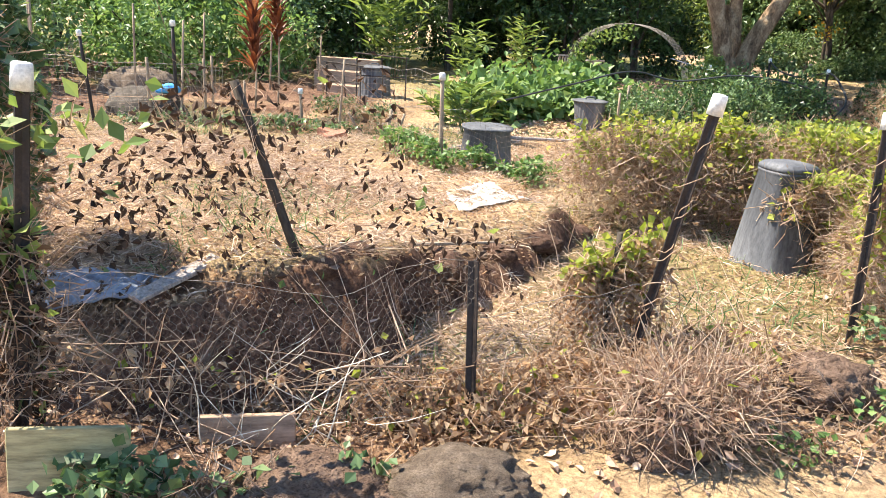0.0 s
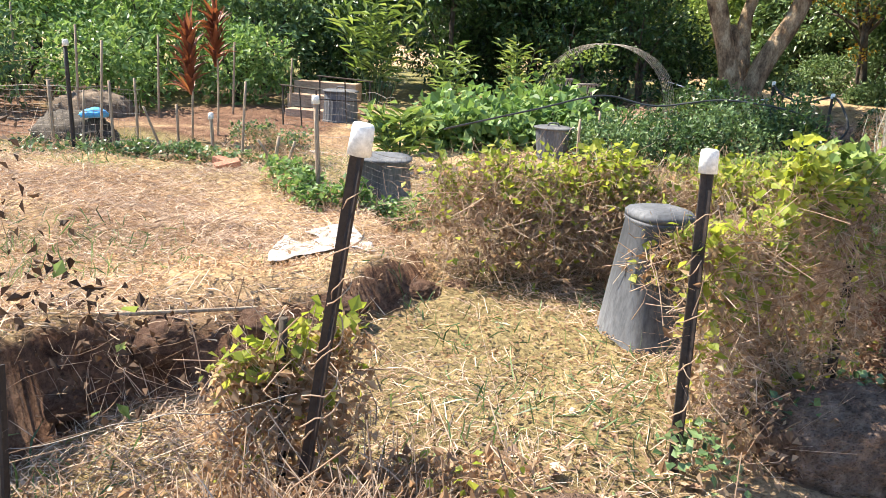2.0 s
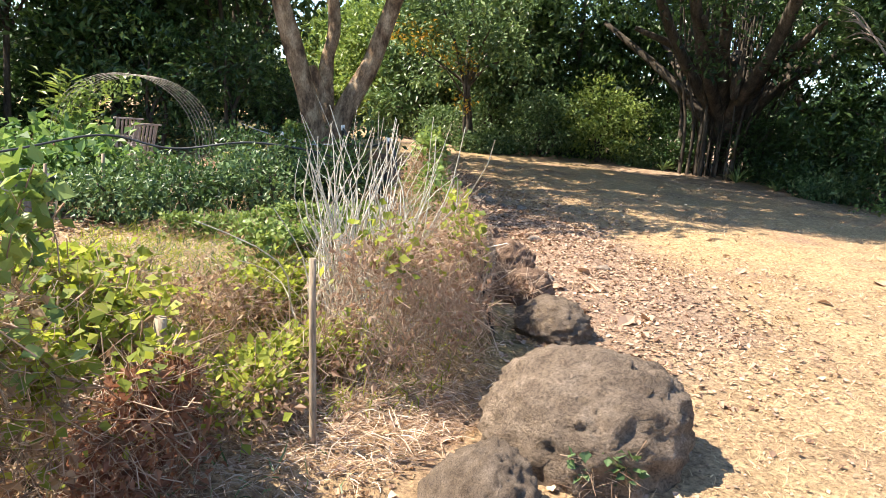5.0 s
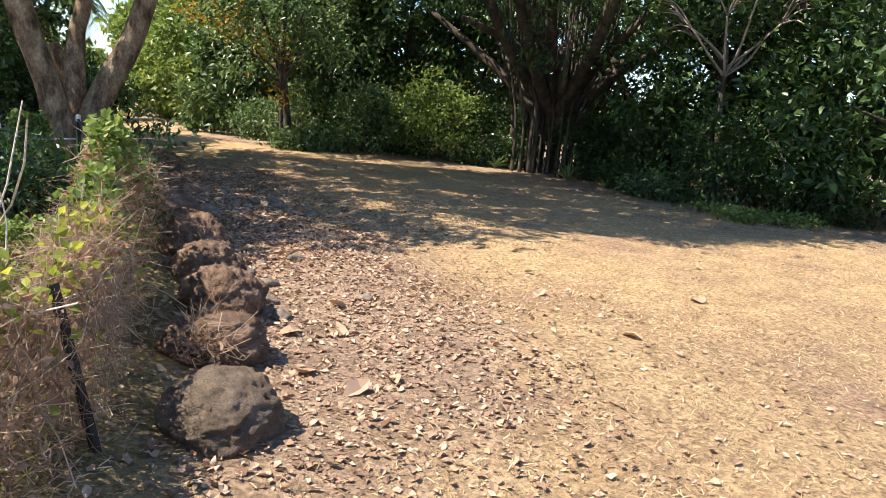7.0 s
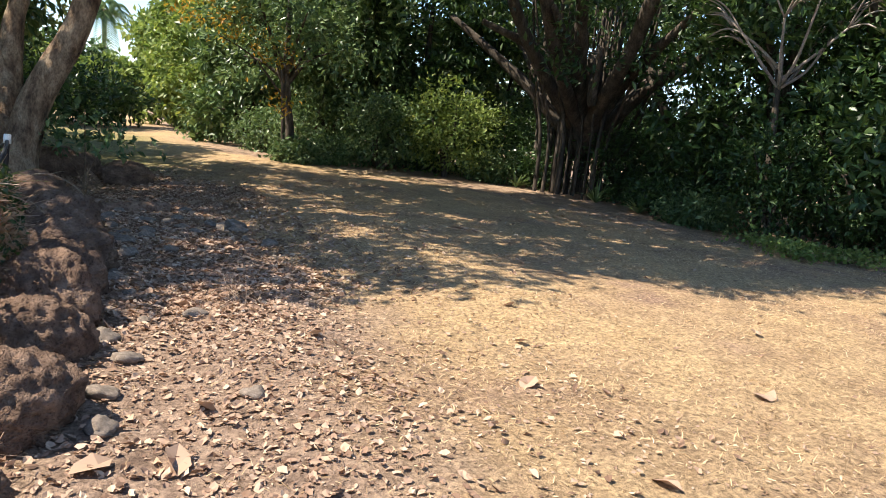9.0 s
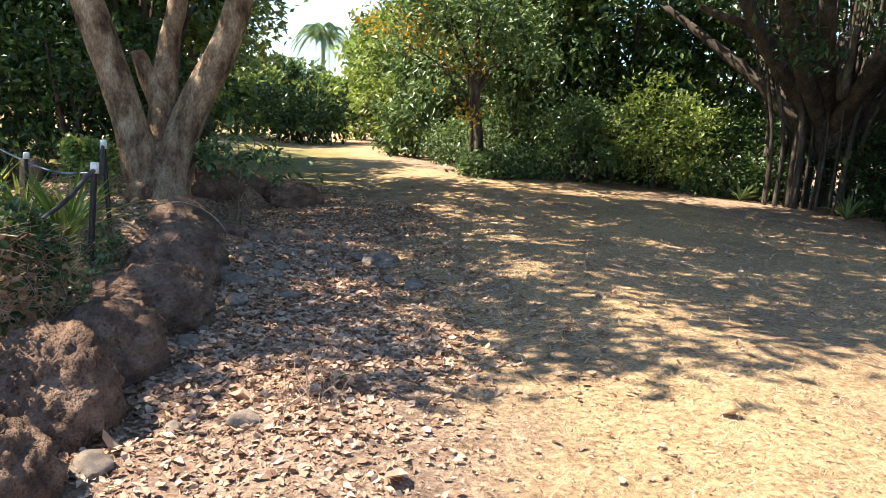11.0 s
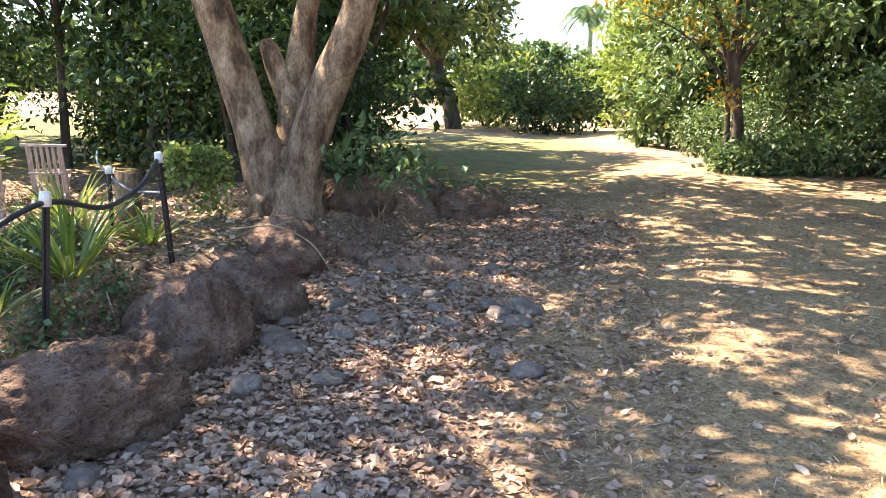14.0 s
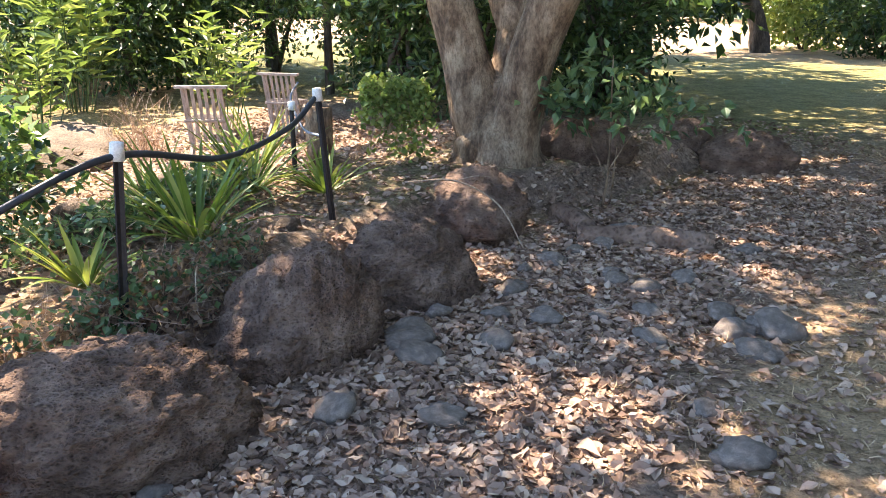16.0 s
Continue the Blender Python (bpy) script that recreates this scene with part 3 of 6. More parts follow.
BLACK = "black steel fence post with a white plastic cap"
star_picket((-1.34, 2.06, 0.0), (-1.23, 2.13, 1.27), BLACK)
star_picket((0.145, 2.53, 0.02), (0.12, 2.63, 0.62), "short black steel fence post without a cap", False)
star_picket((0.82, 2.92, 0.0), (1.01, 2.85, 1.24), "leaning black steel fence post with white plastic cap")
star_picket((2.07, 3.42, 0.0), (2.05, 3.51, 1.15), BLACK)
star_picket((2.97, 4.3, 0.0), (2.97, 4.36, 1.06), "black steel fence post smothered in vine", True)
star_picket((5.46, 6.76, 0.0), (5.3, 6.8, 0.7), "black steel fence post in withered weeds", False)
star_picket((5.93, 14.28, 0.1), (5.87, 14.24, 1.03), BLACK)
star_picket((6.18, 12.56, 0.1), (6.2, 12.63, 0.96), BLACK)


# ---- bins ----
def bin_body(rings, sides=32, ribs=0, rib=0.0, square=0.0):
    bm = bmesh.new()
    rows = []
    for z, r in rings:
        row = []
        for k in range(sides):
            a = k * 2 * math.pi / sides
            q = r * (1 + (rib if ribs and k % 2 else 0))
            if square:
                q *= (1 - square) + square / max(abs(math.cos(a)), abs(math.sin(a))) * 0.98
            row.append(bm.verts.new((math.cos(a) * q, math.sin(a) * q, z)))
        rows.append(row)
    for r0, r1 in zip(rows[:-1], rows[1:]):
        for k in range(sides):
            bm.faces.new((r0[k], r0[(k + 1) % sides], r1[(k + 1) % sides], r1[k])).smooth = not ribs
    bm.faces.new(rows[-1])
    bm.faces.new(rows[0][::-1])
    return bm


def compost_bin(x, y, h, r0, r1, label, turn=0.0, lean=0.0, ribs=0, lip=1.12):
    e = thing("compost_bin", pose(x, y, H(x, y) - 0.02, lean, 0, turn), label, "compost bin", "compost bins")
    part("body", bin_body([(0, r0), (0.04, r0), (0.05, r0 * 0.97), (h * 0.9, r1), (h * 0.91, r1 * 1.04), (h * 0.93, r1 * 1.04)], 32 if not ribs else 48, ribs, -0.025, 0.0 if ribs else 0.35), M["bin"], e)
    lid = part("lid", bin_body([(h * 0.93, r1 * lip), (h * 0.965, r1 * lip), (h * 0.975, r1 * 0.98), (h * 0.99, r1 * 0.92), (h, r1 * 0.6)], 32, 0, 0, 0.0 if ribs else 0.35), M["bin"], e, "domed black plastic lid")
    if ribs:
        bm = bmesh.new()
        tube_into(bm, [(-0.07, 0, h, 0.012), (-0.05, 0, h + 0.035, 0.012), (0.05, 0, h + 0.035, 0.012), (0.07, 0, h, 0.012)], 6, 8, 0)
        part("handle", bm, M["bin"], lid)
    return e


compost_bin(2.18, 4.69, 0.74, 0.235, 0.155, "tapered dark grey plastic compost bin in withered vines", 20, lip=1.04)
compost_bin(0.36, 7.2, 0.48, 0.27, 0.225, "squat dark plastic compost bin caught in netting", 10)
compost_bin(2.02, 10.95, 0.44, 0.2, 0.235, "ribbed black rubbish bin with a lid on bare soil", 0, 0, 1)
compost_bin(-1.4, 13.4, 0.55, 0.3, 0.27, "dark ribbed plastic compost bin beside the clay path", 0, 0, 1)


# ---- the large trees ----
def forked_tree():
    limbs = [[(0, 0, -0.1, 0.38), (-0.01, 0.02, 0.2, 0.33), (-0.02, 0.08, 0.5, 0.22), (-0.02, 0.12, 0.75, 0.1)],
             [(-0.12, 0, 0.05, 0.22), (-0.22, -0.02, 0.5, 0.22), (-0.4, -0.05, 1.15, 0.19), (-0.75, -0.1, 2.2, 0.17), (-1.15, -0.2, 3.4, 0.14), (-1.3, -0.4, 5.0, 0.09)],
             [(0.0, 0.12, 0.1, 0.22), (-0.02, 0.3, 1.1, 0.17), (0.0, 0.5, 1.9, 0.13), (0.1, 0.55, 2.6, 0.12), (0.0, 0.9, 4.2, 0.1), (0.2, 1.4, 5.6, 0.06)],
             [(0.12, 0, 0.05, 0.22), (0.17, 0.0, 0.5, 0.21), (0.34, 0.0, 1.1, 0.19), (0.7, -0.05, 1.9, 0.17), (0.95, -0.1, 2.7, 0.15), (1.3, -0.3, 4.0, 0.11), (1.9, -0.6, 5.4, 0.07)],
             [(-0.04, 0.3, 1.15, 0.15), (-0.2, 0.28, 1.5, 0.11), (-0.3, 0.26, 1.74, 0.085), (-0.32, 0.26, 1.8, 0.06)],
             [(-1.1, -0.2, 3.2, 0.09), (-1.9, -0.9, 4.4, 0.07), (-2.8, -1.6, 5.2, 0.03)],
             [(1.2, -0.25, 3.7, 0.09), (2.2, -0.2, 4.9, 0.07), (3.4, -0.4, 5.6, 0.03)],
             [(1.0, -0.15, 3.0, 0.08), (1.4, -1.1, 4.2, 0.06), (1.7, -2.2, 5.0, 0.03)]]
    blobs = []
    for gx in range(-5, 8, 2):
        for gy in range(-3, 6, 2):
            if abs((gx - 1.0) / 6.6) ** 4 + abs((gy - 0.8) / 4.6) ** 4 < 1.5:
                q = noise.noise((gx * 0.37, gy * 0.41, 3.0))
                blobs.append((gx + 0.5 * q, gy - 0.1 - 0.4 * q, 6.7 + 0.9 * q, 1.45, 1.3, 0.7))
                if gx > 0:
                    blobs.append((gx - 0.6 * q, gy + 0.5 * q, 7.4 + 0.5 * q, 1.4, 1.2, 0.5))
    blobs += [(gx, -3.3, 7.3, 1.3, 0.85, 0.5) for gx in (2, 4, 6)]
    limbs += [[(-1.0, -0.2, 3.0, 0.08), (-2.6, -2.0, 4.8, 0.06), (-4.6, -3.6, 6.2, 0.03)], [(1.2, -0.3, 3.6, 0.08), (2.6, -2.6, 5.2, 0.06), (4.4, -4.0, 6.6, 0.03)], [(0.9, -0.1, 2.6, 0.09), (2.4, 1.2, 5.0, 0.07), (4.6, 1.8, 6.8, 0.03)], [(0.0, 0.6, 3.0, 0.08), (1.6, 2.6, 5.4, 0.06), (3.4, 5.0, 7.2, 0.03)]]
    return tree((6.0, 16.35), limbs, blobs, 2850, 26, 0.34, 0.2, 11, M["bark"], M["leaf_canopy"], "large tree with three smooth mottled grey-brown trunks", sides=16, flare=0.35)


forked_tree()


def simple_tree(at, h, trunk_h, r, leaves, seed, leaf=0.2, clumps=420, per=18, tr=0.16, label="broad-leaved tree with a dense green crown", lean=(0, 0), low=None, spread=0.5, bark=None, name="tree"):
    rr = random.Random(seed)
    lx, ly = lean
    limbs = [[(0, 0, -0.1, tr * 1.3), (lx * .3, ly * .3, trunk_h * .4, tr), (lx, ly, trunk_h, tr * .8), (lx * 1.2, ly * 1.2, h * .75, tr * .35)]]
    blobs = [(lx * 1.1, ly * 1.1, (h + (low or trunk_h)) / 2, r * .75, r * .75, (h - (low or trunk_h)) / 2)]
    for i in range(6):
        a = i * 1.05 + rr.random() * .6
        d, z = r * rr.uniform(.45, .75), rr.uniform(low or trunk_h, h * .85)
        blobs.append((lx + math.cos(a) * d, ly + math.sin(a) * d, z, r * .45, r * .45, (h - (low or trunk_h)) * rr.uniform(.16, .3)))
        limbs.append([(lx * .8, ly * .8, trunk_h * rr.uniform(.7, .95), tr * .55), (lx + math.cos(a) * d * .5, ly + math.sin(a) * d * .5, (trunk_h + z) * .5, tr * .35), (lx + math.cos(a) * d, ly + math.sin(a) * d, z, tr * .12)])
    return tree(at, limbs, blobs, int(clumps * 0.75), int(per * 1.5), spread * 0.72, leaf * 1.15, seed, bark or M["dark_bark"], leaves, label, name=name, sides=9)


# wood behind the garden
simple_tree((-0.2, 21.2), 7, 3.0, 2.6, M["leaf_dark"], 31, tr=0.07, label="dark tree with a slim trunk behind the garden")
simple_tree((1.6, 26.5), 9, 2.6, 3.6, M["leaf_dark"], 32, label="dark spreading tree behind the garden")
simple_tree((-5, 24.5), 9, 2.0, 3.6, M["leaf_mid"], 33)
simple_tree((-9.5, 23), 9, 1.8, 3.8, M["leaf_mid"], 34)
simple_tree((-15, 22), 10, 2, 4.5, M["leaf_dark"], 35)
simple_tree((4.6, 22.5), 7.5, 1.2, 2.8, M["leaf_dark"], 36, low=0.7, label="dark glossy-leaved tree behind the wire arch")
simple_tree((2.0, 21.5), 5.5, 1.2, 1.9, M["leaf_dark"], 37, low=1.0, label="dark glossy-leaved small tree")
simple_tree((3.8, 39.5), 9, 3.0, 4.1, M["leaf_dark"], 38, leaf=0.28, clumps=420, tr=0.3, lean=(-1.0, 0), label="dark spreading tree with a leaning trunk beyond the lawn")
shrub((7.6, 39), 2.4, 2.6, M["leaf_dark"], 39, 0.26, 200, 16, label="dark rounded bush beyond the lawn")
shrub((4.6, 43), 3.0, 3.0, M["leaf_lime"], 40, 0.3, 200, 16, label="sunlit light green bush beyond the lawn")
# added tree, placed so that its crown casts shade on the far lawn
simple_tree((3.4, 27.8), 8.5, 3.2, 3.4, M["leaf_canopy"], 43, leaf=0.22, clumps=520, tr=0.2, label="spreading green tree added to shade the far lawn")
simple_tree((-1.5, 34), 10, 2.5, 4.2, M["leaf_dark"], 41, leaf=0.28)
# east side of the lawn
simple_tree((12.0, 24.6), 6.8, 2.4, 2.6, M["leaf_mid"], 42, leaf=0.15, clumps=330, per=14, tr=0.11, lean=(-0.3, 0), label="slender tree with turning orange and green leaves", low=2.6)
for i, (x, y, h, r, mt, lf) in enumerate([(14.2, 27.5, 7, 2.4, "leaf_mid", .23), (16.8, 27, 8, 2.6, "leaf_dark", .22), (12.2, 31, 6.5, 2.2, "leaf_mid", .24), (12.0, 36, 7, 2.4, "leaf_lime", .22), (12.6, 43, 6.5, 2.6, "leaf_lime", .3),
                                      (14.8, 33, 9.5, 3.2, "leaf_mid", .28), (20, 28, 10, 3.6, "leaf_mid", .28), (13.5, 52, 8, 3.5, "leaf_lime", .36), (9.5, 60, 3.6, 2.6, "leaf_lime", .36), (5, 62, 5, 3.4, "leaf_mid", .36)]):
    simple_tree((x, y), h, 1.0, r, M[mt], 50 + i, leaf=lf, low=0.35, clumps=640, label="dense sunlit green tree at the lawn's edge")
shrub((16.2, 23.8), 1.5, 2.7, M["leaf_lime"], 61, 0.13, 330, 16, label="light green leafy bush at the lawn's edge")
shrub((14.6, 24.6), 1.4, 2.2, M["leaf_mid"], 62, 0.14, 260, 16, label="green leafy bush at the lawn's edge")


def banyan(x, y, seed, label, h=8.0, roots=34, r=1.0, reach=()):
    rr = random.Random(seed)
    limbs = []
    for i in range(roots):
        a, d = rr.uniform(0, 6.28), r * rr.uniform(0.05, 1.4)
        bx, by = math.cos(a) * d, math.sin(a) * d
        tx, ty = bx * rr.uniform(.9, 2.6), by * rr.uniform(.9, 2.6)
        w = rr.uniform(0.025, 0.08)
        limbs.append([(bx, by, -0.1, w * 1.3), (bx * 1.05, by * 1.05, h * .2, w), ((bx + tx) / 2 + rr.uniform(-.2, .2), (by + ty) / 2, h * .42, w * .8), (tx, ty, h * .75, w * .6)])
    for i in range(9):
        a = i * 0.7 + rr.random() * .4
        d = rr.uniform(3.0, 5.0)
        limbs.append([(0, 0, 1.2, 0.2), (math.cos(a) * d * .4, math.sin(a) * d * .4, 2.6 + rr.random(), 0.16), (math.cos(a) * d, math.sin(a) * d, 3.8 + rr.random() * 1.2, 0.07)])
    blobs = [(0, 0, h * .8, 4.0, 4.0, h * .28)] + [(math.cos(a) * 3.2, math.sin(a) * 3.2, h * rr.uniform(.5, .75), 2.2, 2.2, 1.3) for a in np.arange(0, 6.2, 0.8)] + list(reach)
    for bx, by, bz, *_ in reach:
        limbs.append([(0, 0, 1.6, 0.2), (bx * .4, by * .4, 3.6, 0.17), (bx * .75, by * .75, bz - 1.2, 0.11), (bx, by, bz, 0.05)])
    return tree((x, y), limbs, blobs, 820, 20, 0.45, 0.19, seed, M["dark_bark"], M["leaf_dark"], label, name="banyan_tree", sides=7)


banyan(19.1, 21.6, 71, "banyan tree with many hanging roots in deep shade", reach=[(-3.6, -3.4, 7.4, 2.6, 2.6, 1.1), (-6.0, -4.0, 7.8, 2.4, 2.4, 1.0), (-2.0, -6.0, 7.4, 2.6, 2.4, 1.1), (-5.2, -0.5, 7.4, 2.2, 2.2, 1.1), (-3.6, -8.0, 7.8, 2.2, 1.8, 0.9), (-1.8, -2.6, 3.6, 1.6, 1.1, 0.8), (1.8, -2.6, 3.4, 1.6, 1.2, 0.9)])
banyan(23.5, 16.5, 72, "banyan tree with many hanging roots in deep shade", 8.5, 18)
simple_tree((20.6, 16.6), 7, 1.6, 3.0, M["leaf_dark"], 73, leaf=0.2, low=0.4, clumps=520, label="dark large-leaved tree beside the lawn")
simple_tree((21.0, 11.5), 8, 1.6, 3.6, M["leaf_dark"], 74, leaf=0.2, low=0.4, clumps=520, label="dark large-leaved tree beside the lawn")
simple_tree((22.5, 6.5), 8, 1.6, 3.6, M["leaf_dark"], 75, leaf=0.24, low=0.4)
simple_tree((24, 25), 10, 1.6, 4.5, M["leaf_dark"], 76, leaf=0.28, low=0.4)
simple_tree((29, 19), 11, 1.6, 4.5, M["leaf_dark"], 77, leaf=0.3, low=0.4)
simple_tree((29, 11), 11, 1.6, 4.5, M["leaf_dark"], 78, leaf=0.3, low=0.4)
# west side of the garden
for i, (x, y, h, r, mt) in enumerate([(-8.5, 15.5, 3.0, 1.8, "leaf_veg"), (-6.2, 16.5, 2.8, 1.6, "leaf_veg"), (-4.4, 18.5, 3.0, 1.5, "leaf_mid"), (-11.5, 14.0, 3.4, 2.0, "leaf_mid"), (-2.9, 20, 3.2, 1.3, "leaf_dark"), (-7.5, 19.5, 4.0, 2.2, "leaf_veg"), (0.4, 22.5, 2.2, 1.0, "leaf_dark"), (-12, 18, 5, 2.4, "leaf_mid")]):
    shrub((x, y), r, h, M[mt], 80 + i, 0.17, 240, 16, label="lush sunlit green garden shrub")




# ---- withered vine hedges ----
def along_line(line, u):
    ln = np.asarray(line, float)
    cum = np.concatenate([[0], np.cumsum(np.hypot(*np.diff(ln, axis=0).T))])
    return np.stack([np.interp(u * cum[-1], cum, ln[:, 0]), np.interp(u * cum[-1], cum, ln[:, 1])], -1), cum[-1]


def vine_mass(line, width, h, seed, label, n_stem, n_dry, n_green, leaf=0.05, name="vine_hedge", dry="leaf_dry", green="leaf_vine", upright=0.25, stem_len=0.26, thick=0.0042, low=0.0):
    r = np.random.default_rng(seed)
    c0, total = along_line(line, np.array([0.5]))
    e = thing(name, (c0[0][0], c0[0][1], H(*c0[0])), label, name.replace("_", " "))
    inv = np.array([c0[0][0], c0[0][1], H(*c0[0])])

    def places(n, top=False):
        u = r.uniform(0, 1, n)
        c, _ = along_line(line, u)
        prof = h * (0.86 + 0.4 * vnoise(u * total, u * 0 + seed, 1.6, seed) + 0.35 * vnoise(u * total, u * 0 + seed, 5.0, seed + 5))
        q = low + (1 - low) * r.uniform(0, 1, n) ** (0.12 if top else 0.6)
        wide = width * np.sqrt(np.maximum(0.05, 1 - (q * 0.93) ** 2.4)) * (0.8 + 0.7 * vnoise(c[:, 0], c[:, 1], 2.0, seed + 1))
        ang, rad = r.uniform(0, 2 * math.pi, n), r.uniform(0.1, 1, n) ** 0.45
        xy = c + np.stack([np.cos(ang), np.sin(ang)], -1) * (wide * rad)[:, None]
        z = prof * q * (1.02 if top else 0.94) + (r.normal(0, 0.03, n) if top else 0)
        return np.column_stack([xy, height(xy[:, 0], xy[:, 1]) + np.maximum(0.01, z)])
    p = places(n_stem)
    k = 6
    d = unit(r.normal(size=(n_stem, 3)) * [1, 1, 0.9] + [0, 0, upright])
    L = r.uniform(0.3, 1.2, (n_stem, 1)) * stem_len
    t = np.linspace(-0.5, 0.5, k)
    curve = r.normal(size=(n_stem, 3)) * 1.1
    paths = p[:, None, :] + (d * L)[:, None, :] * t[None, :, None] + (curve * L)[:, None, :] * (t * t)[None, :, None]
    gz = height(paths[..., 0], paths[..., 1])
    paths[..., 2] = np.maximum(paths[..., 2], gz + 0.005)
    tagged(part("stem_tangle", strip_mesh("stem_tangle", paths - inv, thick * r.uniform(0.5, 1.5, n_stem)), M["stem"], e), kind="stuff")
    if n_dry:
        p = places(n_dry)
        L = r.uniform(0.02, 0.06, n_dry)
        tagged(part("withered_foliage", leaf_mesh("withered_foliage", p - inv, r.normal(size=(n_dry, 3)) + [0, 0, -0.4], r.normal(size=(n_dry, 3)), L, L * 0.55, 0.4), M[dry], e), kind="stuff")
    if n_green:
        p = np.vstack([places(int(n_green * 1.5), True), places(int(n_green * 0.7))])
        p = p[vnoise(p[:, 0] + p[:, 2], p[:, 1] - p[:, 2], 3.2, seed + 9) + r.uniform(-0.25, 0.25, len(p)) > -0.12]
        n = len(p)
        L = r.uniform(0.55, 1.3, n) * leaf
        tagged(part("foliage", leaf_mesh("foliage", p - inv, r.normal(size=(n, 3)) + [0, 0, -0.2], r.normal(size=(n, 3)) * .6 + [0, 0, 1.0], L, L * 0.85, 0.12), M[green], e), kind="stuff")
    return e


vine_mass([(1.1, 5.55), (1.6, 5.6), (2.4, 5.75), (3.3, 5.8)], 0.52, 0.8, 101, "withered brown vine hedge with yellow-green leaves on top", 8000, 6000, 2600)
vine_mass([(1.9, 5.6), (2.6, 5.45), (3.4, 5.3)], 0.42, 1.0, 128, "taller withered vine hedge with yellow-green leaves on top", 3000, 2800, 1700)
vine_mass([(2.62, 5.0), (2.5, 4.4), (2.32, 3.85)], 0.2, 0.66, 105, "withered vine tangled over the compost bin", 1500, 2600, 700)
vine_mass([(2.16, 4.56), (2.34, 4.5)], 0.22, 0.88, 131, "withered vine draped over a compost bin", 420, 600, 260, 0.05, low=0.6)
vine_mass([(2.1, 3.5), (2.55, 3.95), (2.97, 4.35), (3.25, 4.7)], 0.15, 1.1, 102, "fence smothered in withered vine and yellow-green leaves", 3000, 2200, 1500, 0.048, thick=0.0036, stem_len=0.22)
vine_mass([(2.72, 4.2), (3.22, 4.5)], 0.2, 1.2, 103, "bright green vine crowning a fence post", 160, 80, 560, 0.054, low=0.62, green="leaf_lime")
vine_mass([(3.3, 4.7), (3.55, 5.1)], 0.17, 0.55, 106, "red-brown withered weeds along the fence", 500, 1500, 60, dry="leaf_rust")
vine_mass([(4.3, 5.9), (5.0, 6.4), (5.35, 7.1), (5.5, 7.9)], 0.33, 0.82, 104, "withered pinkish-brown weeds along the fence", 3200, 2800, 420, dry="leaf_pink", upright=1.3)
vine_mass([(5.5, 8.0), (5.65, 8.9), (5.8, 9.6)], 0.36, 1.0, 107, "withered weeds with bright green tops along the fence", 2200, 5000, 3200, 0.05, green="leaf_lime")
vine_mass([(5.9, 9.8), (6.15, 10.6), (6.25, 11.5)], 0.3, 0.75, 108, "shaded green and withered weeds behind the boulders", 1500, 3000, 2600, 0.05, green="leaf_dark")
vine_mass([(-1.3, 2.3), (-0.6, 2.45), (0.0, 2.55)], 0.14, 0.32, 109, "pale tangle of dead stalks against the wire fence", 90, 150, 10, 0.04, name="dead_stalks", stem_len=0.6, upright=0.6, thick=0.006)
vine_mass([(-0.1, 2.45), (0.6, 2.7), (1.5, 3.0)], 0.3, 0.18, 110, "tangle of dry stalks over the boulders", 420, 2600, 60, 0.04, name="dead_stalks", stem_len=0.3, thick=0.0045)
vine_mass([(0.72, 2.42), (0.95, 2.5), (1.2, 2.6)], 0.26, 0.34, 129, "matted straw heaped over a boulder", 900, 700, 10, 0.04, name="dead_stalks", dry="leaf_pink", stem_len=0.3, thick=0.004, upright=-0.1, low=0.3)
vine_mass([(6.1, 7.75), (6.22, 8.2)], 0.24, 0.26, 130, "matted straw and dead leaves over a boulder", 420, 900, 30, 0.04, name="dead_stalks", dry="leaf_pink", stem_len=0.25, thick=0.004, upright=-0.1, low=0.4)
vine_mass([(0.55, 3.0), (0.95, 3.1)], 0.22, 0.55, 111, "brown withered climber round a leaning fence post", 350, 1500, 160, 0.045, name="dead_climber")
vine_mass([(-2.4, 4.0), (-2.05, 3.2), (-1.8, 2.6)], 0.3, 1.5, 126, "leafy climber smothering the fence beyond the corner post", 1200, 3500, 3200, 0.07, green="leaf_mid")
vine_mass([(-1.4, 2.1), (-1.28, 2.12)], 0.12, 1.12, 112, "withered climber with a few green leaves round a fence post", 420, 900, 70, 0.07, name="dead_climber", dry="leaf_black", green="leaf_lime")
vine_mass([(-1.5, 2.85), (-0.7, 2.8)], 0.2, 0.9, 113, "dead climber with shrivelled dark leaves", 110, 420, 14, 0.06, name="dead_climber", dry="leaf_black", green="leaf_lime", stem_len=0.42, thick=0.0026, upright=0.9)
vine_mass([(-1.2, 3.0), (-0.4, 3.2), (0.3, 3.3)], 0.3, 0.85, 114, "dead climber with shrivelled dark leaves", 120, 480, 8, 0.06, name="dead_climber", dry="leaf_black", green="leaf_lime", stem_len=0.42, thick=0.0026, upright=0.9)
vine_mass([(0.9, 6.7), (0.0, 6.5), (-0.6, 7.3)], 0.35, 0.2, 115, "green weeds round the compost bin", 300, 300, 1600, 0.05, name="weed_patch", green="leaf_veg")
vine_mass([(-3.6, 8.3), (-2.4, 8.4), (-1.2, 8.2)], 0.45, 0.22, 116, "green weeds along the bed's edge", 900, 900, 1900, 0.05, name="weed_patch", green="leaf_mid")
vine_mass([(-1.6, 9.2), (-0.7, 8.6)], 0.35, 0.5, 117, "sparse grey-green weeds between stakes", 500, 500, 800, 0.04, name="weed_patch", green="leaf_mid")
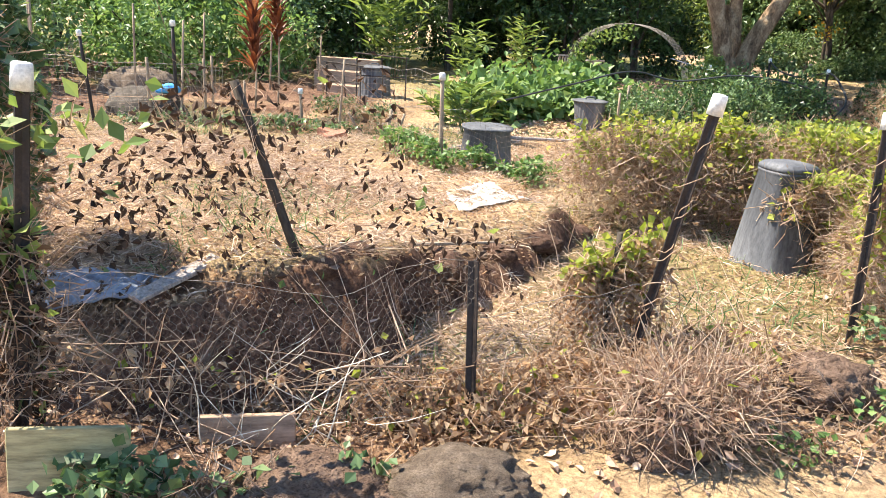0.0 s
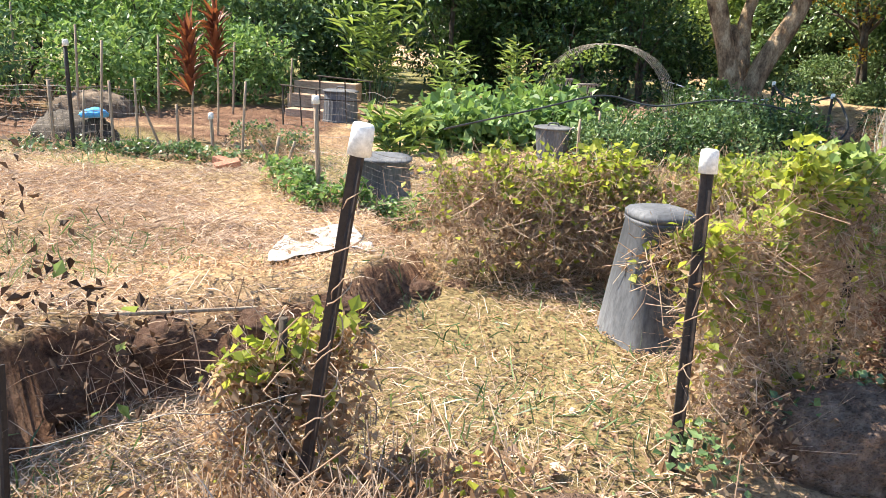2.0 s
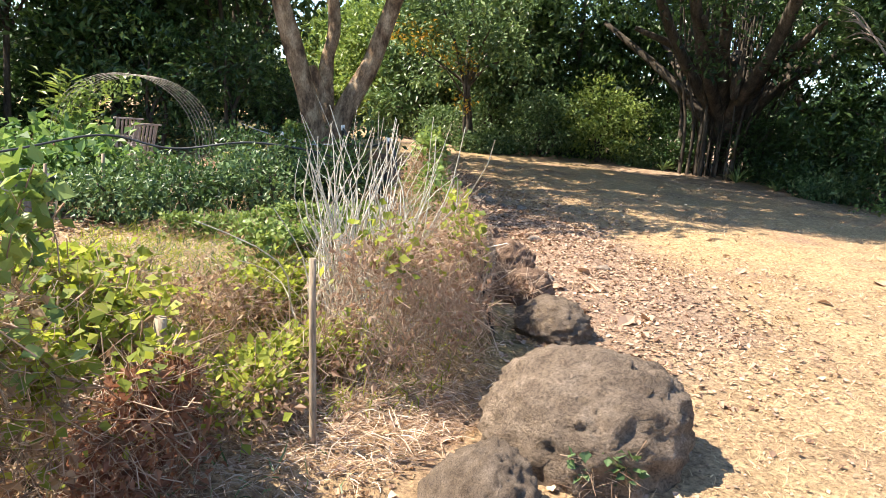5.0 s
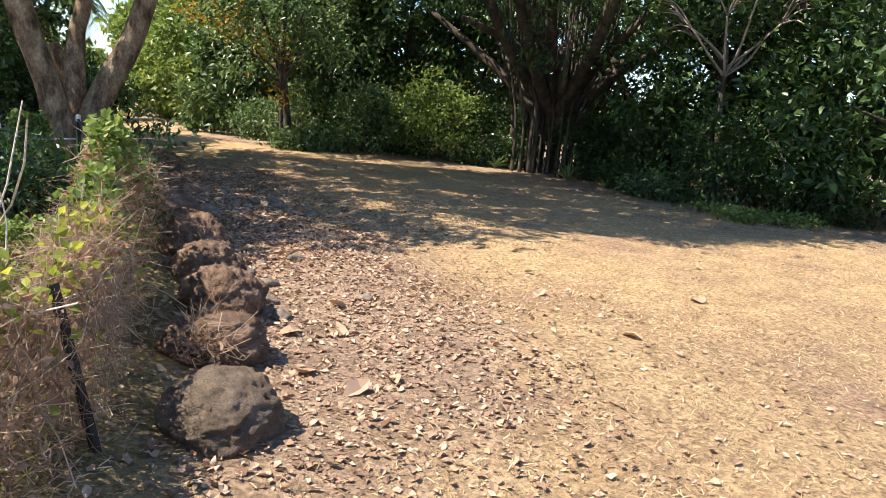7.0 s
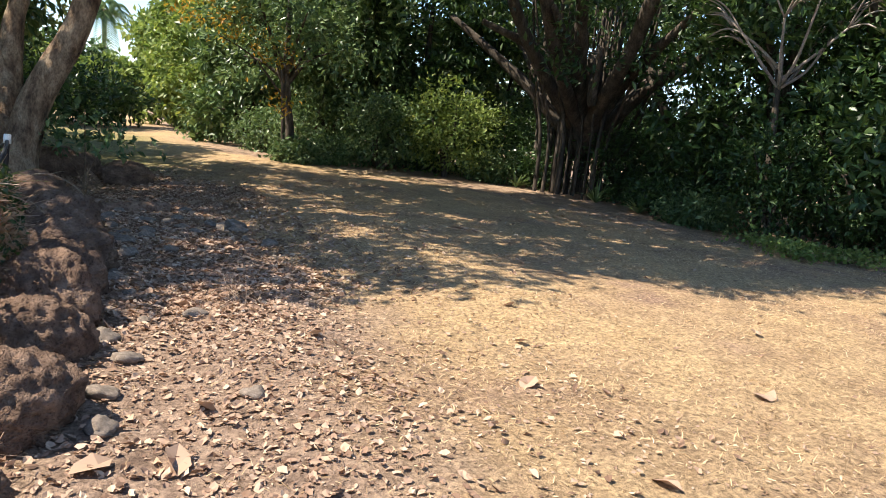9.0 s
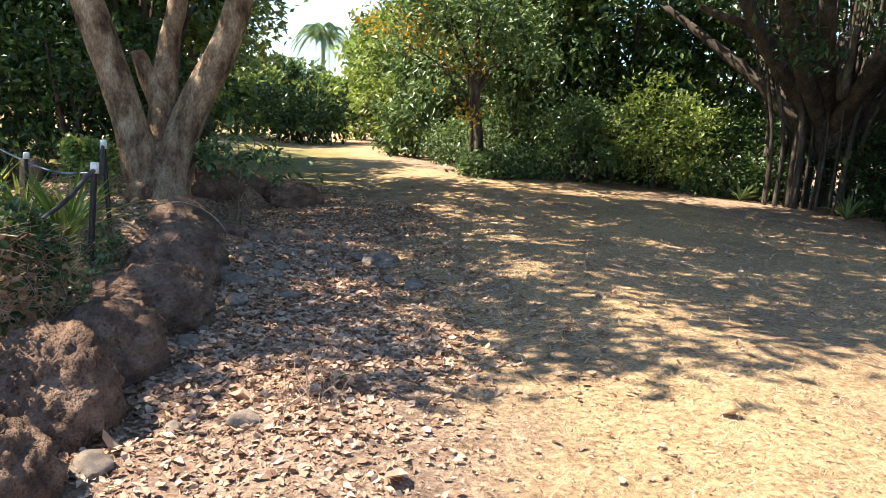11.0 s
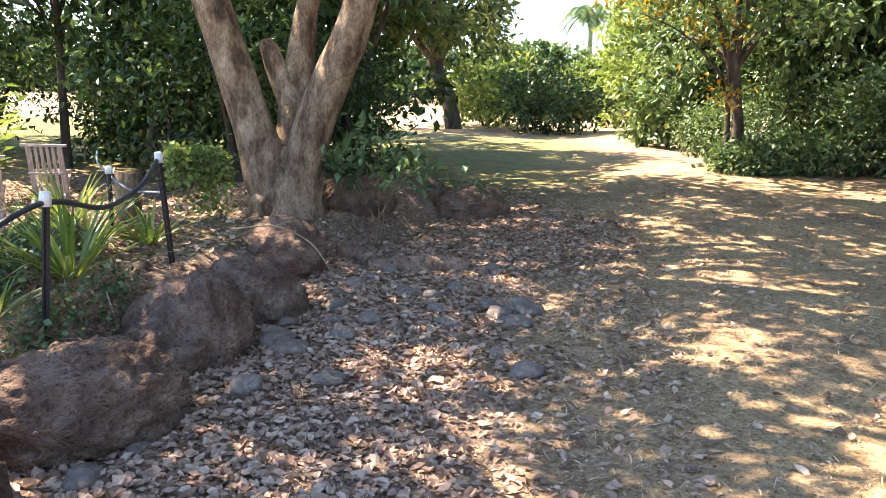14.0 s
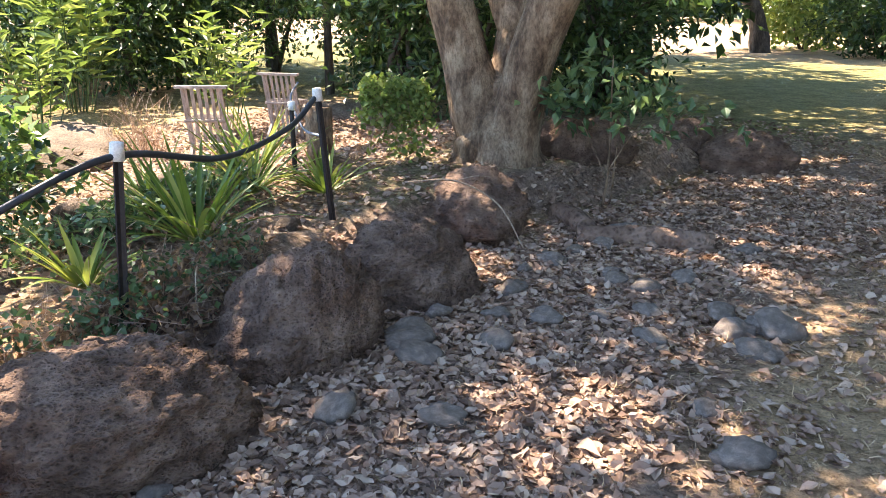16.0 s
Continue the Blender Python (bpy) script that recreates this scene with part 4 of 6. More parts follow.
vine_mass([(2.1, 3.3), (3.0, 4.0)], 0.22, 0.22, 118, "low green weeds at the foot of the fence", 100, 300, 450, 0.04, name="weed_patch", green="leaf_mid")
vine_mass([(4.0, 7.6), (4.6, 7.9), (5.0, 8.6)], 0.4, 0.5, 119, "low green bush behind the dead stalks", 900, 700, 3200, 0.045, name="weed_patch", green="leaf_lime")
vine_mass([(3.3, 9.9), (4.4, 9.7), (5.3, 9.9)], 0.4, 0.28, 120, "low light green weeds", 500, 500, 2600, 0.045, name="weed_patch", green="leaf_lime")
vine_mass([(5.2, 12.2), (5.4, 13.3), (5.0, 14.2)], 0.5, 0.2, 121, "low green weeds among leaf litter", 300, 300, 1500, 0.05, name="weed_patch", green="leaf_mid")
vine_mass([(6.3, 11.7), (6.22, 12.5), (6.15, 13.4)], 0.22, 0.16, 127, "low weeds and dead stalks behind the boulders", 300, 900, 500, 0.04, name="weed_patch", green="leaf_mid")
vine_mass([(5.2, 15.6), (5.5, 15.9)], 0.3, 0.6, 122, "yellow-green bush at the tree's foot", 200, 100, 1200, 0.06, name="weed_patch", green="leaf_lime")
vine_mass([(-0.2, 2.05), (-1.1, 1.9)], 0.2, 0.12, 123, "low green weeds beside a boulder", 80, 100, 420, 0.05, name="weed_patch", green="leaf_mid")
vine_mass([(1.3, 2.35), (2.2, 2.9)], 0.25, 0.12, 124, "low green weeds in dry leaves", 100, 300, 220, 0.04, name="weed_patch", green="leaf_veg")
vine_mass([(3.7, 5.5), (4.1, 6.1), (4.5, 6.4)], 0.42, 0.26, 133, "low withered and green weeds inside the fence", 700, 1500, 900, 0.045, name="weed_patch", dry="leaf_pink", green="leaf_vine")
vine_mass([(3.3, 6.5), (3.9, 6.9), (4.3, 7.4)], 0.45, 0.4, 134, "yellow-green weeds among dead stalks", 900, 1200, 1700, 0.045, name="weed_patch", green="leaf_vine")
vine_mass([(5.05, 4.98), (5.3, 4.9)], 0.1, 0.2, 132, "small green sprig growing at a boulder's foot", 40, 10, 110, 0.05, name="weed_patch", green="leaf_mid")
vine_mass([(16.8, 13.0), (18.2, 12.6), (17.6, 14.2)], 1.0, 0.2, 125, "sunlit light green weeds at the lawn's edge", 300, 100, 1800, 0.08, name="weed_patch", green="leaf_lime")


# ---- plants with strap leaves and stems ----
def ribbon_mesh(name, paths, width):
    """Arching leaves: paths (n, k, 3), the widest at a third of their length."""
    n, k, _ = paths.shape
    t = unit(np.gradient(paths, axis=1))
    c = unit(np.cross(t, np.array([0, 0, 1.0])) + 1e-6)
    u = np.linspace(0, 1, k)
    prof = (np.minimum(1, 0.45 + 2.0 * u) * (1 - u ** 2.5))[None, :, None] * np.broadcast_to(width, n)[:, None, None] * 0.5 + 0.0008
    nrm = np.cross(c, t)
    v = np.stack([paths - c * prof + nrm * prof * 0.5, paths, paths + c * prof + nrm * prof * 0.5], 2).reshape(-1, 3)
    o = (np.arange(n)[:, None] * k + np.arange(k - 1)[None, :]).reshape(-1, 1) * 3
    f = np.concatenate([o + [0, 1, 4, 3], o + [1, 2, 5, 4]], 1).reshape(-1, 4)
    return np_mesh(name, v, f, True)


def strap_plant(x, y, n, length, width, mat, seed, label, z0=0.0, rise=1.1, name="strap_leaf_plant", stem=0.0, category="plant", along=0.7):
    r = np.random.default_rng(seed)
    e = thing(name, (x, y, H(x, y)), label, category)
    a = r.uniform(0, 2 * math.pi, n)
    el = r.uniform(0.25, 1.0, n) ** 0.7 * rise
    L = length * r.uniform(0.6, 1.1, n)
    u = np.linspace(0, 1, 7)
    out = (L * np.cos(el))[:, None] * u + 0.02
    up = (L * np.sin(el))[:, None] * u - (L * r.uniform(0.15, 0.55, n) * np.cos(el))[:, None] * u ** 2.4
    z = z0 + stem * r.uniform(along, 1.05, n)
    paths = np.stack([np.cos(a)[:, None] * out, np.sin(a)[:, None] * out, np.maximum(0.005, up + z[:, None])], -1)
    tagged(part("foliage", ribbon_mesh("foliage", paths, width * r.uniform(0.7, 1.15, n)), mat, e), kind="stuff")
    if stem or z0:
        bm = bmesh.new()
        tube_into(bm, [(0, 0, -0.05, 0.016), (0.02, 0.01, (z0 + stem) * 0.5, 0.014), (0, 0, z0 + stem, 0.012)], 7, 8, 0.05, seed)
        part("stalk", bm, M["stake"], e)
    return e


for i, (x, y, n, L) in enumerate([(5.8, 13.3, 52, 0.85), (5.15, 14.3, 46, 0.8), (5.45, 14.75, 30, 0.6), (5.85, 12.6, 24, 0.45), (4.6, 14.9, 34, 0.7), (5.0, 13.6, 26, 0.6)]):
    strap_plant(x, y, n, L, 0.034, M["strap"], 200 + i, "variegated yellow-green strap-leaved plant in leaf litter", rise=1.18)
def green_spray(x, y, z, n, seed, label):
    r = np.random.default_rng(seed)
    e = thing("green_spray", (x, y, z), label, "vine leaves")
    p = r.normal(0, 1, (n, 3)) * [0.11, 0.06, 0.06]
    part("twig", strip_mesh("twig", np.stack([np.zeros((8, 3)), p[:8] * 0.5 + [0, 0, 0.03], p[:8]], 1), np.full(8, 0.004)), M["stem"], e)
    L = r.uniform(0.05, 0.085, n)
    tagged(part("foliage", leaf_mesh("foliage", p, r.normal(size=(n, 3)) + [0, 0, 0.3], r.normal(size=(n, 3)) * 0.5 + [0, -0.5, 0.7], L, L * 0.6, 0.12), M["leaf_lime"], e), kind="stuff")


green_spray(-1.27, 2.12, 1.12, 26, 271, "fresh green vine leaves on a fence post")
green_spray(-1.12, 2.15, 1.12, 20, 272, "fresh green vine leaves on a fence post")
strap_plant(3.0, 7.1, 40, 0.5, 0.03, M["leaf_dry"], 210, "dried pineapple plant with reddish core", rise=1.3)
strap_plant(3.02, 7.1, 12, 0.4, 0.03, M["leaf_red"], 211, "reddish young leaves of a pineapple plant", rise=1.45)
strap_plant(-2.83, 10.7, 110, 0.42, 0.07, M["leaf_red"], 215, "dark red cordyline on a slim stalk", z0=0.45, rise=1.5, stem=0.85, name="cordyline", along=0.15)
strap_plant(-2.55, 10.9, 80, 0.4, 0.07, M["leaf_red"], 216, "dark red cordyline on a slim stalk", z0=0.7, rise=1.5, stem=0.85, name="cordyline", along=0.25)


def cane_plant(x, y, canes, h, leaf, mat, seed, label, spread=0.45, name="ginger_plant"):
    r = np.random.default_rng(seed)
    e = thing(name, (x, y, H(x, y)), label, "plant")
    base, al, up, paths = [], [], [], []
    for i in range(canes):
        a, d = r.uniform(0, 6.28), spread * r.uniform(0.1, 1)
        hh = h * r.uniform(0.6, 1.0)
        b = np.array([math.cos(a) * d * 0.4, math.sin(a) * d * 0.4, 0])
        tip = np.array([math.cos(a) * d * 1.6, math.sin(a) * d * 1.6, hh])
        u = np.linspace(0, 1, 6)[:, None]
        path = b + (tip - b) * u + np.array([0, 0, 0.12 * hh]) * np.sin(u * math.pi)
        paths.append(path)
        nl = int(14 * r.uniform(0.7, 1.1))
        for j in range(nl):
            s = 0.22 + 0.78 * j / nl
            p = b + (tip - b) * s + np.array([0, 0, 0.12 * hh]) * math.sin(s * math.pi)
            w = a + (1.4 if j % 2 else -1.4) + r.normal(0, 0.5)
            base.append(p)
            al.append([math.cos(w), math.sin(w), r.uniform(0.1, 0.9)])
            up.append([r.normal(0, .3), r.normal(0, .3), 1])
    L = leaf * r.uniform(0.7, 1.15, len(base))
    part("cane", strip_mesh("cane", paths, np.full(canes, 0.018)), M["leaf_mid"], e)
    tagged(part("foliage", leaf_mesh("foliage", np.array(base), np.array(al), np.array(up), L, L * 0.24, 0.15, 0.18), mat, e), kind="stuff")
    return e


cane_plant(-1.4, 17.0, 22, 2.5, 0.42, M["leaf_lime"], 221, "tall bright green ginger plant in the garden", 0.75)
cane_plant(0.25, 8.95, 11, 0.62, 0.3, M["leaf_lime"], 222, "young yellow-green ginger plant behind the compost bin", 0.3)
cane_plant(0.0, 10.9, 9, 0.5, 0.28, M["leaf_lime"], 223, "young yellow-green ginger plant", 0.35)
cane_plant(1.6, 17.2, 14, 1.6, 0.3, M["leaf_lime"], 224, "tall yellow-green ginger plant behind wooden chairs", 0.45)
cane_plant(0.3, 15.5, 12, 1.5, 0.3, M["leaf_lime"], 225, "tall yellow-green ginger plant", 0.45)
for i, (x, y, rr_, h) in enumerate([(0.65, 11.5, 0.55, 0.6), (1.3, 12.1, 0.7, 0.66), (2.2, 12.7, 0.7, 0.7), (0.9, 13.0, 0.6, 0.6), (2.0, 13.8, 0.7, 0.7)]):
    shrub((x, y), rr_, h, M["leaf_veg"], 230 + i, 0.15, 85, 9, label="bright green leafy vegetable clump in the garden bed", name="vegetable_clump", category="vegetable plant", slim=0.9)
for i, (x, y, rr_, h) in enumerate([(2.8, 10.9, 0.6, 0.62), (3.6, 11.0, 0.7, 0.68), (4.4, 11.2, 0.7, 0.72), (5.2, 11.4, 0.6, 0.72), (3.2, 12.2, 0.8, 0.7), (4.4, 12.6, 0.8, 0.8)]):
    shrub((x, y), rr_, h, M["leaf_dark" if i % 2 else "leaf_mid"], 240 + i, 0.07, 170, 14, label="dark green low garden shrub", name="garden_shrub")


def dead_stalks(x, y, n, h, seed, label, mat="bleached", spread=0.25, thick=0.007, fan=0.55):
    r = np.random.default_rng(seed)
    e = thing("dead_stalk_clump", (x, y, H(x, y)), label, "dead stalks")
    a, d = r.uniform(0, 6.28, n), spread * r.uniform(0, 1, n)
    lean = r.uniform(0.02, fan, n)
    hh = h * r.uniform(0.45, 1.05, n)
    u = np.linspace(0, 1, 9)[None, :]
    wob = r.normal(size=(n, 2)) * 0.06
    px = (np.cos(a) * d)[:, None] + (np.cos(a) * lean * hh)[:, None] * u ** 1.3 + wob[:, :1] * np.sin(u * 7 + a[:, None])
    py = (np.sin(a) * d)[:, None] + (np.sin(a) * lean * hh)[:, None] * u ** 1.3 + wob[:, 1:] * np.sin(u * 6 + a[:, None] * 2)
    pz = hh[:, None] * (u - 0.25 * lean[:, None] * u ** 3) - 0.03
    tagged(part("stalk", strip_mesh("stalk", np.stack([px, py, pz], -1), thick * r.uniform(0.5, 1.3, n), 0.35), M[mat], e), kind="stuff")
    return e


dead_stalks(4.62, 6.95, 120, 1.42, 251, "clump of tall bleached dead stalks", fan=0.34, thick=0.015)
dead_stalks(4.5, 6.9, 14, 1.0, 252, "bleached dead branches leaning outwards", fan=0.9, thick=0.015)
dead_stalks(4.75, 6.7, 150, 0.85, 253, "clump of pale dry grass stalks", spread=0.45, thick=0.006, fan=0.6)
dead_stalks(1.95, 15.65, 120, 0.75, 254, "clump of dry tan reeds beside wooden chairs", "stem", 0.3, 0.007, 0.4)
dead_stalks(7.78, 10.4, 34, 0.36, 255, "small pale seeding weeds on the lawn", "stem", 0.38, 0.005, 0.12)
dead_stalks(-0.6, 2.35, 18, 0.6, 256, "pale dead stalks against the wire fence", "bleached", 0.4, 0.006, 0.8)


# ---- stakes, boards, netting and other garden gear ----
def stake(base, top, r, label="weathered wooden garden stake", mat="stake", name="garden_stake", cap=False):
    b, t = Vector(base), Vector(top)
    e = thing(name, Matrix.Translation(b) @ (t - b).to_track_quat("Z", "Y").to_matrix().to_4x4(), label + (" with a white cap" if cap else ""), "stake", "stakes of the garden")
    n = (t - b).length
    bm = bmesh.new()
    tube_into(bm, [(0, 0, -0.1, r), (0, 0, n * 0.4, r * 0.97), (0.004, 0, n, r * 0.9)], 7, 6, 0.08, int(abs(base[0]) * 100))
    part("shaft", bm, M[mat], e)
    if cap:
        part("cap", bin_body([(n - 0.03, 0.032), (n + 0.03, 0.028), (n + 0.036, 0.02)], 14), M["cap"], e, "white plastic cap")
    return e


def st(x, y, h, r=0.014, dx=0.0, dy=0.0, **kw):
    z = H(x, y)
    return stake((x, y, z), (x + dx, y + dy, z + h), r, **kw)


stake((-0.62, 2.98, H(-0.62, 2.98)), (-0.87, 2.97, 1.2), 0.021, "leaning brown wooden stake in the straw bed", "dark_bark")
st(3.49, 5.2, 0.62, 0.026, -0.01, 0)
st(4.08, 5.41, 0.8, 0.016, -0.05, 0, label="thin grey wooden stake in dry weeds")
st(0.74, 3.02, 0.6, 0.015, 0.01, 0, label="thin dark stake beside a leaning post", mat="dark_bark")
st(-4.12, 8.49, 1.02, 0.02, -0.07, -0.04, mat="steel", cap=True, label="black steel garden stake")
st(-3.57, 8.75, 0.8, 0.02)
st(-3.1, 8.35, 1.2, 0.022, mat="steel", cap=True, label="tall black steel garden stake")
st(-3.16, 8.62, 0.7, 0.012, 0.05)
st(-2.94, 8.85, 0.8, 0.017)
st(-3.17, 9.86, 0.85, 0.017)
st(-2.7, 9.49, 0.5, 0.015, -0.16, -0.07, label="leaning wooden garden stake")
st(-2.9, 10.41, 0.5, 0.018)
st(-3.52, 9.63, 1.25, 0.016, 0.07, 0.04)
st(-1.77, 8.79, 0.48, 0.02, -0.02, 0, cap=True)
st(-1.25, 8.2, 0.9, 0.014, 0.06, 0.0, label="slim pale wooden garden stake")
st(-0.65, 7.33, 0.4, 0.018, 0.06, 0.0)
st(-0.58, 7.36, 0.36, 0.014, 0.12, 0.02)
st(-0.07, 6.69, 0.8, 0.02, -0.03, 0, cap=True)
st(-1.01, 8.59, 0.3, 0.014, -0.18, -0.05, label="leaning wooden garden stake")
st(-0.2, 7.6, 0.35, 0.012, -0.15, 0.05, label="leaning wooden garden stake")
st(2.68, 11.48, 0.62, 0.02)
st(2.3, 10.3, 0.62, 0.018)
st(4.08, 13.26, 0.45, 0.017, 0, 0, mat="steel", label="short black steel garden stake")
st(5.0, 14.9, 0.55, 0.02, 0, 0, mat="steel", cap=True, label="black steel garden stake")
for i, (x, y, h) in enumerate([(-5.4, 9.6, 1.5), (-4.9, 11.5, 1.4), (-6.2, 11.0, 1.6), (-4.2, 12.6, 1.3), (-3.3, 13.5, 1.2), (-7.0, 13.2, 1.7), (-2.6, 14.5, 1.0)]):
    st(x, y, h, 0.018, 0.05, 0.0, label="tall thin garden stake among plants")


def wire_panel(line, z0, z1, cell, seed, label, square=False, thick=0.002, name="wire_fence"):
    """A hexagonal or square wire net hung along a plan line, slightly slack."""
    r = np.random.default_rng(seed)
    _, total = along_line(line, np.array([0.0]))
    segs = []
    if square:
        for u in np.arange(0, total, cell):
            segs.append(((u, z0), (u, z1)))
        for z in np.arange(z0, z1, cell):
            segs += [((u, z), (min(total, u + 0.3), z)) for u in np.arange(0, total, 0.3)]
    else:
        w, hh = cell, cell * 0.8
        for j in range(int((z1 - z0) / hh)):
            for i in range(int(total / w)):
                u, z = (i + 0.5 * (j % 2)) * w, z0 + j * hh
                segs += [((u, z), (u, z + hh * 0.5)), ((u, z + hh * 0.5), (u + w / 2, z + hh)), ((u, z + hh * 0.5), (u - w / 2, z + hh))]
    s = np.array(segs)
    uu, zz = np.clip(s[..., 0] / total, 0, 1), s[..., 1]
    xy, _ = along_line(line, uu)
    slack = 0.07 * vnoise(uu * total, zz, 2.5, seed)
    xy = xy + slack[..., None]
    paths = np.concatenate([xy, (zz + height(xy[..., 0], xy[..., 1]) + 0.04 * vnoise(uu * total, zz * 0, 3, seed + 1))[..., None]], -1)
    o = paths.reshape(-1, 3).mean(0) * [1, 1, 0]
    e = thing(name, tuple(o), label, "wire fence")
    tagged(part("wire_net", strip_mesh("wire_net", paths - o, np.full(len(s), thick), 1.0), M["wire"], e), kind="stuff")
    for z in (z0 + 0.01, z1):
        u = np.linspace(0, 1, 24)
        xy, _ = along_line(line, u)
        xy = xy + (0.07 * vnoise(u * total, u * 0 + z, 2.5, seed))[:, None]
        q = np.column_stack([xy, height(xy[:, 0], xy[:, 1]) + z + 0.04 * vnoise(u * total, u * 0, 3, seed + 1)])
        part("strand", strip_mesh("strand", (q - o)[None], np.array([thick * 1.8]), 1.0, 4), M["wire"], e)
    return e


wire_panel([(-1.36, 2.08), (-0.6, 2.32), (0.13, 2.58)], 0.0, 0.62, 0.034, 301, "slack grey chicken wire between fence posts", thick=0.0012)
wire_panel([(0.14, 2.58), (0.45, 2.74), (0.84, 2.93)], 0.0, 0.4, 0.04, 302, "sagging grey chicken wire between fence posts")
wire_panel([(4.3, 5.7), (4.9, 6.2), (5.42, 6.8), (5.7, 7.8)], 0.0, 0.6, 0.045, 303, "grey chicken wire in withered weeds")
wire_panel([(-5.3, 8.9), (-4.1, 8.5), (-3.2, 8.7), (-2.9, 9.4)], 0.0, 0.72, 0.075, 304, "rusty square-mesh wire fence on garden stakes", True, 0.004)
wire_panel([(-2.0, 12.2), (-1.2, 12.6), (-0.2, 11.6)], 0.0, 0.6, 0.1, 305, "square-mesh wire netting round a vegetable bed", True, 0.004)
wire_panel([(-0.4, 7.0), (0.05, 6.85), (0.6, 6.85), (0.9, 7.2)], 0.0, 0.5, 0.05, 306, "torn garden netting draped round a compost bin", True, 0.002)


def board(x, y, z, lx, ly, lz, rx, ry, rz, mat, label, name="plank", cut=0.004):
    bm = bmesh.new()
    bmesh.ops.create_cube(bm, size=1)
    bmesh.ops.scale(bm, vec=(lx, ly, lz), verts=bm.verts)
    bmesh.ops.bevel(bm, geom=bm.edges[:], offset=cut, segments=1, affect="EDGES")
    ob = part(name, bm, M[mat])
    ob.matrix_basis = pose(x, y, z, rx, ry, rz)
    return tagged(ob, label, name.replace("_", " "))


board(-1.13, 1.98, 0.1, 0.36, 0.02, 0.22, -6, 2, 12, "pine", "pale pine board standing against the wire fence", "board")
board(-0.66, 2.3, 0.03, 0.34, 0.025, 0.14, -8, 0, 10, "plank", "weathered brown board at the fence foot", "board")
board(2.42, 3.92, 0.14, 0.34, 0.09, 0.025, 0, -32, 35, "plank", "weathered brown plank leaning in dry grass")
board(-1.08, 2.82, H(-1.08, 2.82) + 0.03, 0.42, 0.07, 0.02, 8, -10, 58, "grey_wood", "grey weathered plank on the bed's edge")


def lying_pole(x0, y0, x1, y1, r, label, mat="grey_wood"):
    q = np.array([[x, y, H(x, y) + r * 1.2] for x, y in zip(np.linspace(x0, x1, 5), np.linspace(y0, y1, 5))])
    q[1:4, 2] = np.maximum(q[1:4, 2], np.linspace(q[0, 2], q[4, 2], 5)[1:4])
    o = q[0].copy()
    ob = part("pole", strip_mesh("pole", (q - o)[None], np.array([r * 2]), 0.8, 7), M[mat])
    ob.matrix_basis = Matrix.Translation(o)
    return tagged(ob, label, "pole")


lying_pole(-0.6, 3.15, 0.3, 4.1, 0.011, "long weathered stick lying on the bed's edge", "stake")
lying_pole(-0.2, 7.9, 0.9, 9.3, 0.02, "grey pole lying on bare soil")
lying_pole(0.6, 9.2, 1.6, 9.6, 0.025, "grey pole lying on bare soil")
lying_pole(-1.0, 9.9, 0.2, 9.5, 0.02, "grey pole lying on bare soil")
board(-1.3, 7.88, H(-1.3, 7.88) + 0.05, 0.23, 0.11, 0.08, 0, 8, -25, "brick", "red clay brick on weeds", "brick_block")
board(-1.2, 7.7, H(-1.2, 7.7) + 0.04, 0.23, 0.11, 0.08, 10, -12, 30, "brick", "red clay brick on weeds", "brick_block")
for i, (x, y, l, w) in enumerate([(-1.9, 14.2, 1.3, 0.35), (-2.1, 15.0, 1.3, 0.35), (-2.2, 15.8, 1.3, 0.35)]):
    board(x, y, H(x, y) + 0.06 + 0.14 * i, l, w, 0.2 + 0.1 * i, 0, 0, -8, "plank", "weathered brown timber garden step", "garden_step")


def trellis(x, y, w, h, rz, label):
    e = thing("trellis", pose(x, y, H(x, y), 0, 0, rz), label, "trellis")
    for nm, pts, r in [("upright", [(-w / 2, 0, -0.05), (-w / 2, 0, h)], 0.014), ("upright", [(w / 2, 0, -0.05), (w / 2, 0, h * 0.95)], 0.014), ("upright", [(0.05, 0, -0.05), (0, 0, h)], 0.01),
                       ("rail", [(-w / 2 - .05, 0, h), (w / 2 + .05, 0, h * 0.96)], 0.014), ("rail", [(-w / 2, 0, h * .5), (w / 2, 0, h * .52)], 0.01)]:
        part(nm, strip_mesh(nm, np.array([[pts[0], tuple((np.array(pts[0]) + pts[1]) / 2), pts[1]]], float), np.array([r * 2]), 1.0, 6), M["dark_bark"], e)
    return e


trellis(-1.8, 12.3, 0.62, 0.62, -20, "rusty brown garden trellis")
trellis(-1.25, 13.0, 0.9, 0.75, -14, "rusty brown garden trellis beside a compost bin")


